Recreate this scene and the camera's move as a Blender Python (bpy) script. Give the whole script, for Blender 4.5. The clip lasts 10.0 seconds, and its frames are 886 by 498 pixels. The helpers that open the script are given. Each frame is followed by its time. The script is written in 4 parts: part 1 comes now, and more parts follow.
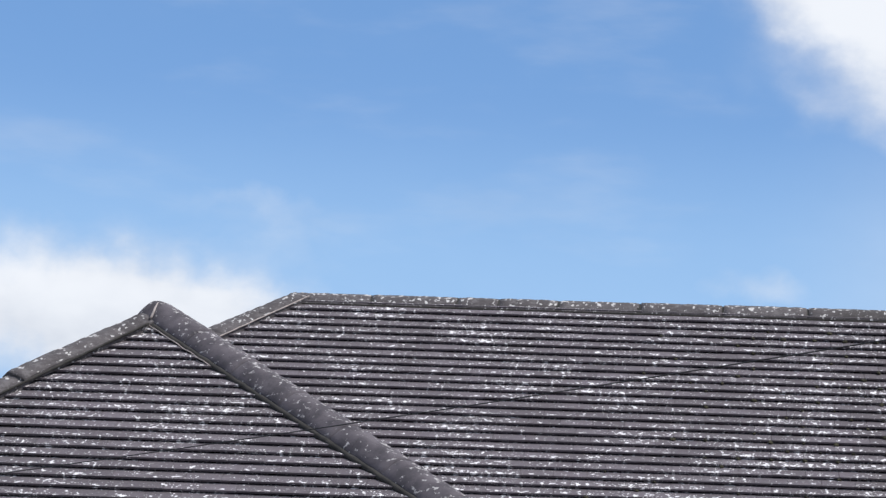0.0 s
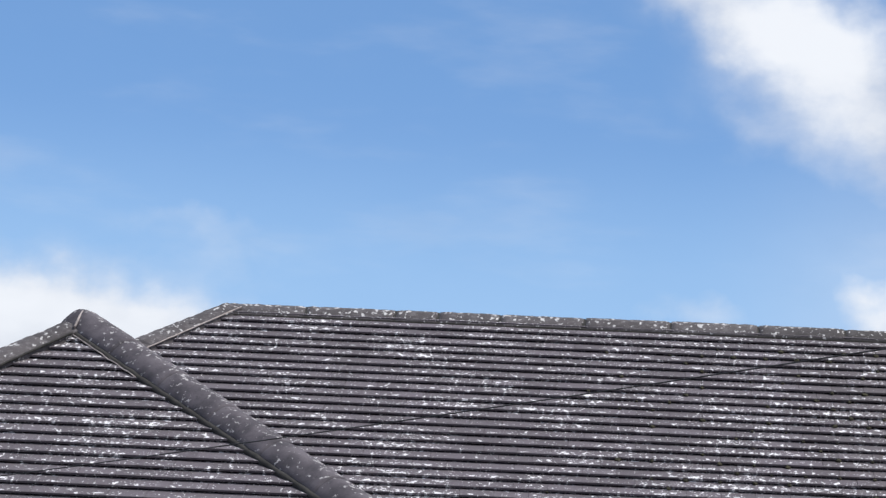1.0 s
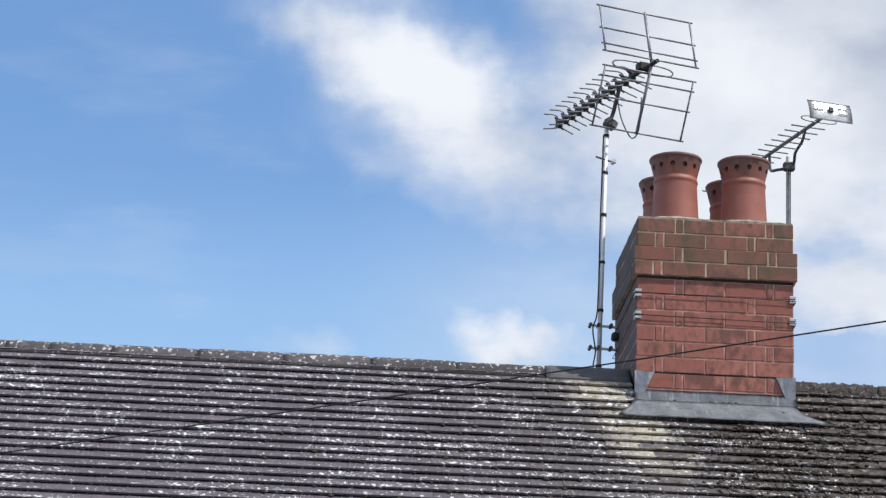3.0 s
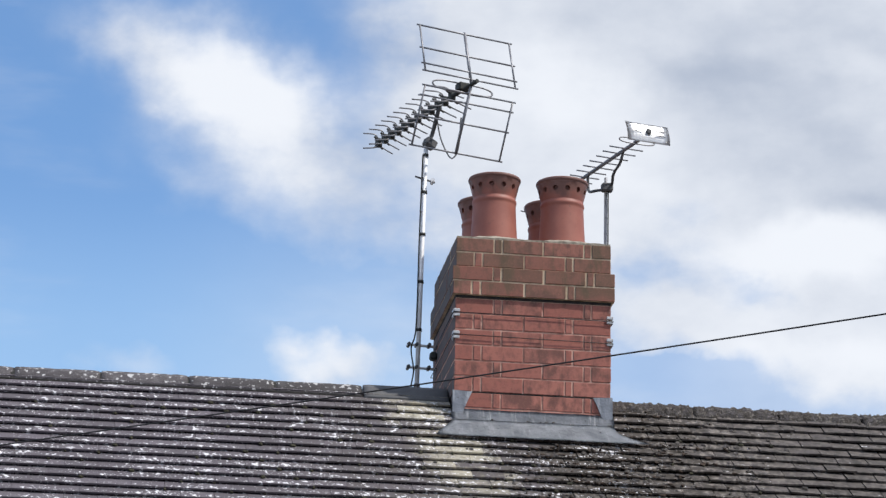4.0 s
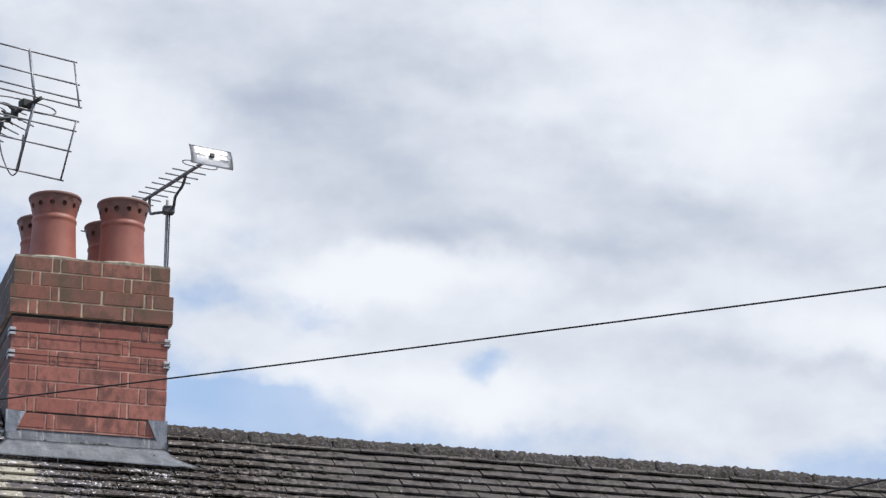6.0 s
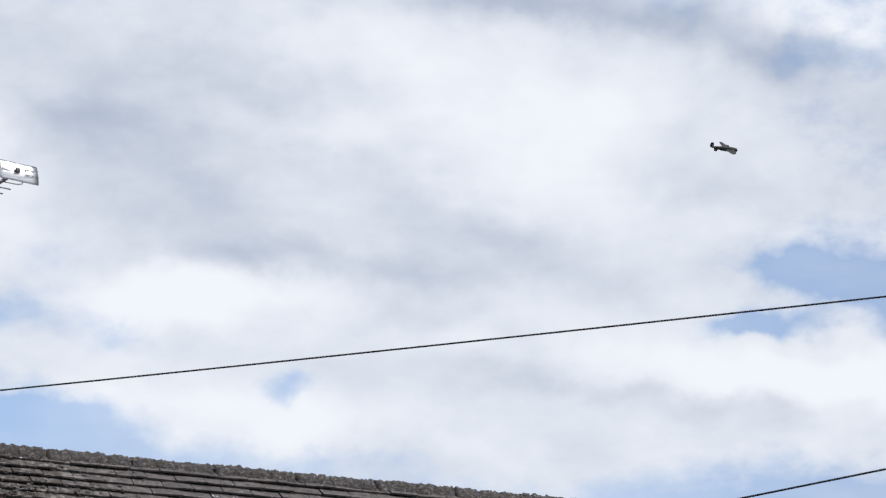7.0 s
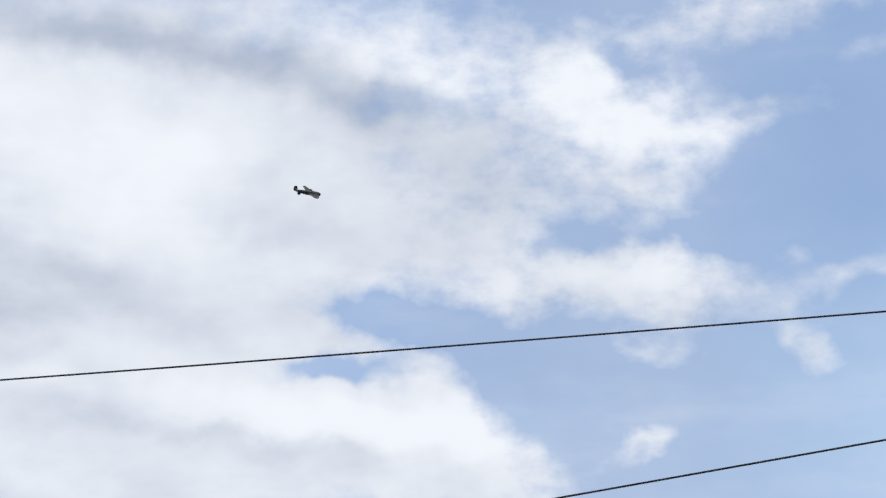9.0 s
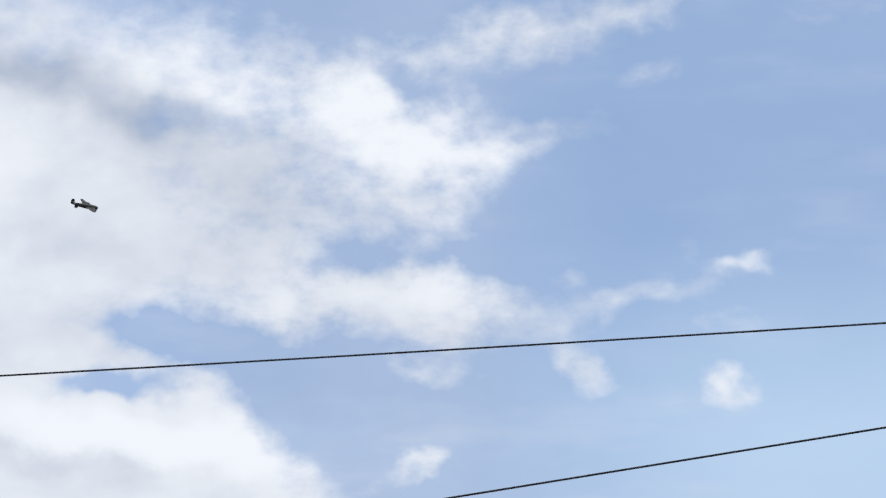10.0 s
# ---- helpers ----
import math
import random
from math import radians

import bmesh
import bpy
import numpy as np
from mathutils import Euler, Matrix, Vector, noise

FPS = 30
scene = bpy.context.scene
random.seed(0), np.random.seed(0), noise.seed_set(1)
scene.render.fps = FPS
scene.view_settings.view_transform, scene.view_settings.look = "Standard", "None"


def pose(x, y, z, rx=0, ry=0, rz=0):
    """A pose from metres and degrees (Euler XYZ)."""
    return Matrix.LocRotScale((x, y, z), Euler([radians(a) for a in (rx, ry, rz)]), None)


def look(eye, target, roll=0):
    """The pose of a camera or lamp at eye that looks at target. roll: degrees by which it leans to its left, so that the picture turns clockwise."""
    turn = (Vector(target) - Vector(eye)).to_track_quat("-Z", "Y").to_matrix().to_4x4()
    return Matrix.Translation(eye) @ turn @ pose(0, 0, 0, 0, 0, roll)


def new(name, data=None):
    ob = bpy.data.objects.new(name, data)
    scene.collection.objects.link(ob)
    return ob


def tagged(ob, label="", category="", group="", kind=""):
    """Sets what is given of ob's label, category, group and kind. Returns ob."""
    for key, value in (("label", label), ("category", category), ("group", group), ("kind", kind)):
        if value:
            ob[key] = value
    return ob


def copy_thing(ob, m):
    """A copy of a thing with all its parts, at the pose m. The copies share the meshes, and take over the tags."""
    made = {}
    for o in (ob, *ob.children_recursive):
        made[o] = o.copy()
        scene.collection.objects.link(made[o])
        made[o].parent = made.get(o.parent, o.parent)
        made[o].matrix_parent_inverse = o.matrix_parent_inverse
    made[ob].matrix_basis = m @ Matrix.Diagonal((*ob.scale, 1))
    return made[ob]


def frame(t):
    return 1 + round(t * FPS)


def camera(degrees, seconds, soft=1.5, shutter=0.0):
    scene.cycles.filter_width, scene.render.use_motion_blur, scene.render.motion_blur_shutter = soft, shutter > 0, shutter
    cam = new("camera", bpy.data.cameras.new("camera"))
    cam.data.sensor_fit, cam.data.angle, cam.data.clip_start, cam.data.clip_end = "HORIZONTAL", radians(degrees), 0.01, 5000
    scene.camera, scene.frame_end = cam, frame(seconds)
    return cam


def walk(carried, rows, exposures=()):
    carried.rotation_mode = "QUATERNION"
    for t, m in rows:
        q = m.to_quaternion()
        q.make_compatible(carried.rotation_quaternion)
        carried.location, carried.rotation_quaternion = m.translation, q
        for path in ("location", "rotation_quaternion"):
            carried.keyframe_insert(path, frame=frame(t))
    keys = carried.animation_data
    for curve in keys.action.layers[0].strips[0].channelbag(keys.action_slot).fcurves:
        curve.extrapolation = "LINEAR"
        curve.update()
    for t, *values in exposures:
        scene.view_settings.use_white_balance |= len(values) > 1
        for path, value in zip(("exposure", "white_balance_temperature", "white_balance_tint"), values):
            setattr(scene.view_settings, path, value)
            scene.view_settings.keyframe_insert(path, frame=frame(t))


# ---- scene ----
cam = camera(16.225, 10.0, soft=1.35)
walk(cam, [
    (0.0, pose(0.050, -0.630, 1.581, 105.611, -2.890, 3.877)),
    (0.2, pose(0.007, -0.090, 1.683, 105.794, -2.980, 3.699)),
    (0.5, pose(0.000, 0.000, 1.700, 105.882, -2.999, 3.469)),
    (1.0, pose(0.000, 0.000, 1.700, 106.074, -3.238, 2.584)),
    (1.5, pose(0.000, 0.000, 1.700, 106.294, -3.223, 0.967)),
    (2.0, pose(0.000, 0.000, 1.700, 106.470, -2.877, -0.953)),
    (2.5, pose(0.000, 0.000, 1.700, 106.672, -2.429, -2.776)),
    (2.7, pose(0.000, 0.000, 1.700, 106.782, -2.100, -3.435)),
    (4.0, pose(0.000, 0.000, 1.700, 107.379, -1.051, -7.674)),
    (4.5, pose(0.000, 0.000, 1.700, 107.469, -0.590, -9.636)),
    (5.0, pose(0.000, 0.000, 1.700, 107.545, -0.244, -11.760)),
    (5.5, pose(0.000, 0.000, 1.700, 107.688, -0.234, -13.897)),
    (5.7, pose(0.000, 0.000, 1.700, 107.773, -0.198, -14.719)),
    (6.8, pose(0.000, 0.000, 1.700, 108.322, -0.645, -19.027)),
    (7.0, pose(0.000, 0.000, 1.700, 108.382, -0.539, -19.783)),
    (7.5, pose(0.000, 0.000, 1.700, 108.535, -0.535, -21.893)),
    (8.0, pose(0.000, 0.000, 1.700, 108.709, -0.361, -23.702)),
    (8.5, pose(0.000, 0.000, 1.700, 108.942, -0.207, -25.676)),
    (9.0, pose(0.000, 0.000, 1.700, 109.176, -0.015, -27.757)),
    (9.5, pose(0.000, 0.000, 1.700, 109.394, 0.067, -29.952)),
    (10.0, pose(0.000, 0.000, 1.700, 109.521, 0.161, -32.039)),
], exposures=[(0.0, 0.0), (10.0, 0.0)])

# ---- sky and sun ----
SUN_AZ, SUN_EL = 120.0, 55.0  # degrees: clockwise from +Y, and up


def make_world():
    w = bpy.data.worlds.new("sky")
    scene.world = w
    w.use_nodes = True
    nt = w.node_tree
    N, L = nt.nodes, nt.links
    N.clear()

    def val(op, a, b=None, c=None, clamp=False):
        n = N.new("ShaderNodeMath")
        n.operation, n.use_clamp = op, clamp
        for i, v in enumerate((a, b, c)):
            if v is None:
                continue
            if isinstance(v, (int, float)):
                n.inputs[i].default_value = v
            else:
                L.new(v, n.inputs[i])
        return n.outputs[0]

    def ramp(x, lo, hi, a=0.0, b=1.0):
        n = N.new("ShaderNodeMapRange")
        n.interpolation_type = "SMOOTHSTEP"
        L.new(x, n.inputs[0])
        for i, v in enumerate((lo, hi, a, b)):
            n.inputs[1 + i].default_value = v
        return n.outputs[0]

    def mix(fac, a, b):
        n = N.new("ShaderNodeMix")
        n.data_type = "RGBA"
        if isinstance(fac, float):
            n.inputs[0].default_value = fac
        else:
            L.new(fac, n.inputs[0])
        for i, v in ((6, a), (7, b)):
            if isinstance(v, tuple):
                n.inputs[i].default_value = (*v, 1)
            else:
                L.new(v, n.inputs[i])
        return n.outputs[2]

    tc = N.new("ShaderNodeTexCoord")
    sep = N.new("ShaderNodeSeparateXYZ")
    L.new(tc.outputs["Generated"], sep.inputs[0])
    az = val("MULTIPLY", val("ARCTAN2", sep.outputs[0], sep.outputs[1]), 57.2958)
    el = val("MULTIPLY", val("ARCSINE", sep.outputs[2]), 57.2958)

    def fbm(sx, sy, scale, detail, rough, off):
        v = N.new("ShaderNodeCombineXYZ")
        L.new(val("MULTIPLY", az, sx), v.inputs[0])
        L.new(val("MULTIPLY", el, sy), v.inputs[1])
        v.inputs[2].default_value = off
        t = N.new("ShaderNodeTexNoise")
        t.inputs["Scale"].default_value = scale
        t.inputs["Detail"].default_value = detail
        t.inputs["Roughness"].default_value = rough
        L.new(v.outputs[0], t.inputs["Vector"])
        return t.outputs[0]

    mid = fbm(1.0, 1.4, 0.60, 5, 0.50, 8.4)
    fine = fbm(1.0, 1.6, 1.9, 5, 0.56, 1.7)
    streak = fbm(0.6, 2.2, 0.35, 5, 0.55, 14.2)
    wx = fbm(1.0, 1.0, 0.8, 4, 0.5, 21.0)
    wy = fbm(1.0, 1.0, 0.8, 4, 0.5, 33.0)
    u = val("MULTIPLY_ADD", val("SUBTRACT", wx, 0.5), 1.7, az)
    v = val("MULTIPLY_ADD", val("SUBTRACT", wy, 0.5), 1.2, el)

    def bodies(rows, total):
        """Adds soft bodies: azimuth, elevation, half width, half height, turn, weight."""
        for a, e, sa, se, turn, k in rows:
            m = N.new("ShaderNodeMapping")
            m.vector_type = "TEXTURE"
            m.inputs["Location"].default_value = (a, e, 0)
            m.inputs["Rotation"].default_value = (0, 0, radians(turn))
            m.inputs["Scale"].default_value = (sa, se, 1000)
            at = N.new("ShaderNodeCombineXYZ")  # the sum so far rides along, so that the bodies are worked out one by one
            for i, c in enumerate((u, v, total)):
                L.new(c, at.inputs[i])
            L.new(at.outputs[0], m.inputs[0])
            d = N.new("ShaderNodeVectorMath")
            d.operation = "DOT_PRODUCT"
            L.new(m.outputs[0], d.inputs[0])
            L.new(m.outputs[0], d.inputs[1])
            total = val("MULTIPLY_ADD", val("POWER", 0.36788, d.outputs["Value"]), k, total)
        return total

    # beyond the part of the sky that is looked at, broken cloud goes on
    away = val("ABSOLUTE", val("SUBTRACT", az, 14.0))
    total = val("MAXIMUM", ramp(away, 28.0, 60.0, 0.0, 0.5), ramp(el, 25.0, 38.0, 0.0, 0.5))
    for rows in (CLOUDS_WEST, CLOUDS_STACK, CLOUDS_MID, CLOUDS_VEIL, CLOUDS_EAST, CLOUDS_FAR):
        total = bodies(rows, total)
    body = val("MINIMUM", val("MAXIMUM", val("ADD", total, 0.12), 0.0), 0.8)
    d = val("MULTIPLY_ADD", val("MULTIPLY", val("SUBTRACT", mid, 0.5), 0.9), body, total)
    d = val("MULTIPLY_ADD", val("MULTIPLY", val("SUBTRACT", fine, 0.5), ramp(az, 22.0, 30.0, 0.36, 1.05)), body, d)
    cover = ramp(d, -0.04, 1.02, 0.0, 0.97)
    # a thin veil over the blue, thicker over the middle and low down
    veil = val("ADD", ramp(az, 24.0, 40.0, 0.0, 0.12), ramp(streak, 0.48, 0.80, 0.0, 0.16))
    veil = val("ADD", veil, val("MULTIPLY", ramp(az, 8.5, 14.0, 0.0, 0.42), ramp(az, 22.0, 27.0, 1.0, 0.0)))
    veil = val("ADD", veil, val("MULTIPLY", ramp(az, 22.0, 26.0, 0.0, 0.18), ramp(az, 31.0, 36.0, 1.0, 0.0)))
    veil = val("ADD", veil, ramp(el, 20.0, 13.0, 0.0, 0.10))
    veil = val("ADD", veil, val("MULTIPLY", val("MULTIPLY", ramp(az, 1.0, 6.0), ramp(az, 9.0, 12.0, 1.0, 0.0)), ramp(el, 19.5, 15.5, 0.0, 0.22)))
    cover = val("MAXIMUM", cover, veil)
    # sunlit tops and grey undersides
    soft = fbm(0.8, 1.7, 0.5, 4, 0.5, 5.5)
    shade = val("MULTIPLY_ADD", val("SUBTRACT", soft, 0.5), 0.9, val("MULTIPLY", val("SUBTRACT", mid, 0.5), 0.6))
    for rows in (SHADES_WEST, SHADES_STACK, SHADES_MID, SHADES_VEIL, SHADES_EAST, SHADES_FAR):
        shade = bodies(rows, shade)
    shade = ramp(val("ADD", shade, val("MULTIPLY", val("SUBTRACT", fine, 0.5), 0.25)), -1.35, 0.75)
    cloud = mix(shade, (0.39, 0.455, 0.58), (0.905, 0.935, 0.99))
    # edges of a cloud thin out into white haze
    sky = N.new("ShaderNodeTexSky")
    sky.sky_type, sky.sun_disc = "NISHITA", False
    sky.sun_elevation, sky.sun_rotation = radians(SUN_EL), radians(SUN_AZ)
    sky.air_density, sky.dust_density, sky.ozone_density = 1.0, 0.6, 2.0
    tint = N.new("ShaderNodeMix")
    tint.data_type, tint.blend_type = "RGBA", "MULTIPLY"
    tint.inputs[0].default_value = 1.0
    L.new(sky.outputs[0], tint.inputs[6])
    tint.inputs[7].default_value = SKY_TINT
    gain = N.new("ShaderNodeVectorMath")
    gain.operation = "SCALE"
    L.new(tint.outputs[2], gain.inputs[0])
    gain.inputs["Scale"].default_value = SKY_GAIN
    lift = N.new("ShaderNodeVectorMath")
    lift.operation = "SCALE"
    L.new(cloud, lift.inputs[0])
    lift.inputs["Scale"].default_value = 1.0 / 0.1
    # the blue turns greyer on the sun's side
    clear = mix(ramp(az, 20.0, 30.0, 0.0, 0.75), gain.outputs[0], (2.75, 4.0, 6.4))
    # and paler low down
    clear = mix(val("MULTIPLY", ramp(az, 31.0, 39.0), ramp(el, 20.5, 15.5, 0.0, 0.85)), clear, (4.6, 6.5, 8.9))
    clear = mix(val("MULTIPLY", ramp(az, 12.0, 8.0), ramp(el, 18.5, 14.5, 0.0, 0.75)), clear, (3.3, 5.7, 9.0))
    both = mix(cover, clear, lift.outputs[0])
    bg = N.new("ShaderNodeBackground")
    L.new(both, bg.inputs[0])
    bg.inputs[1].default_value = 0.1
    out = N.new("ShaderNodeOutputWorld")
    L.new(bg.outputs[0], out.inputs[0])


# clouds, and their light and dark parts, from west to east: azimuth, elevation, half width, half height, turn, weight
CLOUDS_WEST = [
    (-12.01, 13.97, 3.52, 1.24, 0, 1.15), (-9.37, 14.23, 2.46, 0.72, -8, 0.60), (-7.94, 15.69, 1.83, 0.52, -8, 0.18), (1.38, 15.05, 1.07, 0.41, 0, 0.36),
    (5.41, 15.26, 1.23, 0.50, -3, 0.98), (4.46, 14.67, 1.71, 0.31, 0, 0.30), (-7.24, 16.07, 1.40, 0.31, -8, 0.20), (-9.05, 16.21, 1.72, 0.23, 5, 0.14),
    (3.16, 20.35, 2.10, 1.35, -35, 0.62), (1.14, 20.89, 1.22, 0.62, -35, 0.26), (4.76, 18.85, 2.08, 1.14, -30, 0.35), (2.35, 18.66, 0.98, 0.62, 0, 0.12),
    (8.68, 20.77, 2.88, 1.97, 0, 0.80), (9.57, 18.30, 2.18, 1.14, 0, 0.55), (7.96, 17.04, 2.82, 0.93, -10, 0.12), (0.36, 20.86, 1.66, 0.41, -30, 0.14),
    (2.58, 18.36, 1.20, 0.41, -20, 0.16),
]
CLOUDS_STACK = [
    (2.74, 20.30, 1.88, 0.93, -30, 0.32), (10.70, 20.50, 4.64, 2.69, 0, 0.60), (9.20, 16.64, 5.40, 2.69, 0, 0.20), (13.81, 20.49, 5.08, 2.48, 0, 0.45),
    (15.07, 17.35, 2.60, 0.83, 0, 0.35), (12.67, 16.24, 2.16, 0.72, 0, 0.30), (14.81, 15.39, 2.79, 0.72, 0, 0.40), (5.18, 19.78, 0.99, 1.24, 30, -0.18),
    (4.35, 21.30, 2.89, 0.72, -12, -0.22), (11.81, 18.22, 1.42, 0.62, -10, -0.35), (13.11, 17.07, 1.19, 0.47, -5, -0.30), (11.37, 14.89, 1.71, 0.41, 5, -0.40),
    (16.86, 15.87, 1.18, 0.52, 0, -0.30), (6.17, 16.17, 3.02, 1.35, 0, -0.20),
]
CLOUDS_MID = [
    (18.95, 19.62, 7.69, 3.42, 0, 0.75), (19.39, 15.46, 5.37, 2.07, 0, 0.65), (14.65, 17.39, 2.17, 0.62, 0, 0.30), (17.13, 15.19, 1.18, 0.62, 0, 0.40),
    (11.84, 16.01, 1.40, 0.62, 0, 0.20), (11.39, 16.84, 1.19, 0.36, -10, -0.30), (12.28, 15.08, 1.29, 0.47, 0, -0.40), (16.60, 15.82, 0.97, 0.41, 0, -0.42),
    (17.34, 14.56, 1.60, 0.36, 0, -0.35), (19.43, 17.02, 0.97, 0.47, 0, -0.22), (11.37, 18.09, 0.87, 0.62, 0, -0.25),
]
CLOUDS_VEIL = [
    (20.21, 19.98, 7.93, 4.66, 0, 0.95), (23.00, 15.43, 5.37, 1.24, 0, 0.70), (13.69, 16.65, 0.86, 0.47, 0, -0.50), (15.24, 17.86, 1.74, 0.31, -5, -0.28),
    (16.84, 15.74, 0.97, 0.36, 0, -0.35), (27.24, 17.79, 1.63, 0.52, -10, -0.55), (25.38, 16.96, 1.41, 0.29, 5, -0.55), (29.89, 16.38, 1.62, 1.24, 0, -0.48),
    (26.86, 20.70, 0.66, 0.52, 0, -0.25), (28.06, 20.05, 1.21, 0.41, 20, -0.25), (29.57, 19.39, 1.21, 0.62, 0, -0.35),
]
CLOUDS_EAST = [
    (26.14, 21.68, 4.23, 2.07, -10, 0.32), (30.29, 22.50, 1.23, 0.62, -10, 0.40), (31.62, 21.54, 1.67, 0.78, -5, 0.75), (31.81, 20.18, 1.10, 0.72, 0, 0.45),
    (34.18, 21.61, 1.67, 0.31, 10, 0.35), (31.33, 18.63, 2.08, 0.52, 4, 0.72), (32.63, 18.08, 1.96, 0.47, 0, 0.55), (31.52, 17.23, 1.52, 0.36, 0, 0.42),
    (29.37, 20.12, 2.09, 1.24, -20, 0.30), (28.15, 19.39, 1.98, 0.83, 0, 0.30), (34.87, 17.19, 0.60, 0.47, -30, 0.42), (35.58, 18.61, 1.31, 0.31, 25, 0.28),
    (34.62, 19.06, 0.33, 0.26, 0, 0.25), (31.59, 15.72, 0.59, 0.36, 30, 0.60), (26.84, 16.27, 3.56, 1.24, -10, 0.60), (28.46, 14.92, 2.14, 0.93, 0, 0.50),
    (31.20, 22.74, 0.67, 0.31, -10, -0.40), (30.58, 19.43, 0.99, 0.35, 20, -0.38), (32.44, 19.23, 0.99, 0.23, -8, -0.38), (30.13, 18.76, 2.51, 0.57, 0, 0.22),
    (27.05, 17.73, 1.52, 0.29, -8, -0.60), (25.42, 16.99, 1.41, 0.25, -4, -0.60), (29.66, 16.68, 1.62, 0.62, -10, -0.36), (26.81, 21.84, 1.23, 0.27, -5, -0.25),
    (31.32, 23.10, 3.38, 0.62, 5, 0.30),
]
CLOUDS_FAR = [
    (36.03, 23.84, 1.47, 0.36, 20, 0.50), (33.42, 23.47, 1.92, 0.62, 0, 0.35), (36.23, 22.69, 0.79, 0.26, 15, 0.30), (37.88, 19.09, 0.77, 0.23, 12, 0.62),
    (36.85, 19.56, 0.49, 0.36, 0, 0.22), (37.69, 16.99, 0.41, 0.43, 40, 0.75), (37.62, 18.08, 0.76, 0.26, -10, 0.35), (34.82, 17.27, 0.65, 0.47, -30, 0.30),
    (36.44, 18.64, 1.20, 0.23, 0, 0.28), (39.63, 23.69, 2.26, 0.26, 3, 0.25), (39.03, 18.14, 1.20, 0.31, -10, 0.12),
]
SHADES_WEST = [
    (3.50, 20.26, 1.77, 0.93, -35, 0.60), (5.09, 15.42, 0.97, 0.41, 0, 0.50), (-12.06, 14.37, 3.21, 0.62, 0, 0.50), (9.23, 20.46, 1.99, 1.14, 0, 0.50),
    (5.64, 18.87, 1.31, 0.93, 0, -0.25), (10.00, 18.19, 1.31, 0.72, 0, 0.40),
]
SHADES_STACK = [
    (3.30, 20.12, 1.43, 1.04, -30, 0.50), (4.91, 21.32, 2.44, 0.62, -10, -0.45), (10.26, 20.61, 4.20, 1.86, 0, -0.30), (5.41, 19.48, 1.21, 0.93, 0, -0.25),
    (9.82, 20.29, 2.21, 0.72, -20, 0.40), (12.37, 20.61, 1.88, 0.62, 0, -0.45), (15.15, 21.39, 2.56, 0.52, -10, -0.35), (13.79, 18.93, 2.63, 0.52, -15, -0.30),
    (15.07, 17.35, 2.17, 0.52, 0, 0.55), (14.81, 15.39, 2.36, 0.52, 0, 0.50), (17.33, 20.81, 1.22, 0.62, 0, 0.30),
]
SHADES_MID = [
    (14.65, 19.47, 1.76, 0.52, -15, -0.40), (17.61, 18.09, 3.27, 0.36, -3, -0.45), (21.02, 16.25, 1.19, 0.41, 0, -0.30), (14.33, 17.39, 1.74, 0.47, 0, 0.50),
    (17.13, 15.19, 1.18, 0.47, 0, 0.50), (16.76, 20.18, 1.76, 0.52, 0, 0.20), (21.68, 19.43, 1.43, 0.62, 0, 0.40), (17.88, 21.31, 1.67, 0.41, 0, -0.15),
]
SHADES_VEIL = [
    (22.97, 22.92, 4.72, 0.36, -2, -0.30), (15.79, 20.06, 2.87, 0.47, -8, -0.35), (20.35, 18.74, 2.08, 0.41, -20, -0.35), (24.97, 19.48, 1.32, 0.41, 0, -0.20),
    (19.29, 17.05, 1.84, 0.41, 0, -0.25), (22.98, 20.74, 3.65, 1.14, 0, 0.35), (18.48, 22.33, 2.13, 0.52, 0, 0.30), (24.20, 18.76, 2.19, 0.62, 0, 0.30),
    (26.23, 15.94, 3.23, 0.47, -6, 0.50), (20.82, 16.45, 2.48, 0.31, 0, 0.20), (17.64, 14.31, 2.67, 0.41, 0, -0.15),
]
SHADES_EAST = [
    (27.48, 23.03, 2.14, 0.52, -25, 0.90), (31.51, 21.59, 1.45, 0.62, -10, 0.75), (30.18, 22.50, 0.78, 0.41, 0, 0.40), (20.73, 23.08, 2.93, 0.47, -8, -0.60),
    (24.78, 22.49, 2.02, 0.39, -15, -0.50), (26.25, 21.83, 1.23, 0.36, -5, -0.45), (27.93, 20.75, 2.21, 0.93, -20, -0.60), (25.26, 20.42, 1.22, 0.93, 0, -0.20),
    (20.73, 20.60, 2.43, 1.14, 0, 0.25), (26.60, 19.18, 1.97, 0.62, 0, -0.25), (23.31, 18.82, 3.61, 0.93, -5, -0.25), (29.03, 18.77, 1.53, 0.62, 0, 0.10),
    (31.44, 18.73, 1.31, 0.31, 5, 0.40), (25.76, 16.05, 3.55, 0.52, -6, 0.40), (23.83, 15.61, 2.79, 0.23, -5, -0.35), (28.47, 16.27, 1.40, 0.52, 0, 0.30),
]
SHADES_FAR = [
    (31.61, 21.61, 1.67, 0.57, -15, 0.60), (26.65, 22.99, 2.25, 0.62, -25, 0.50), (37.88, 19.09, 0.66, 0.21, 0, 0.50), (37.69, 16.99, 0.39, 0.41, 0, 0.40),
]
SKY_TINT, SKY_GAIN = (0.81, 1.0, 1.16, 1.0), 1.5
make_world()
sun_data = bpy.data.lights.new("sun", "SUN")
sun_data.energy, sun_data.angle, sun_data.color = 3.8, radians(0.6), (1.0, 0.95, 0.88)
sun = new("sun", sun_data)
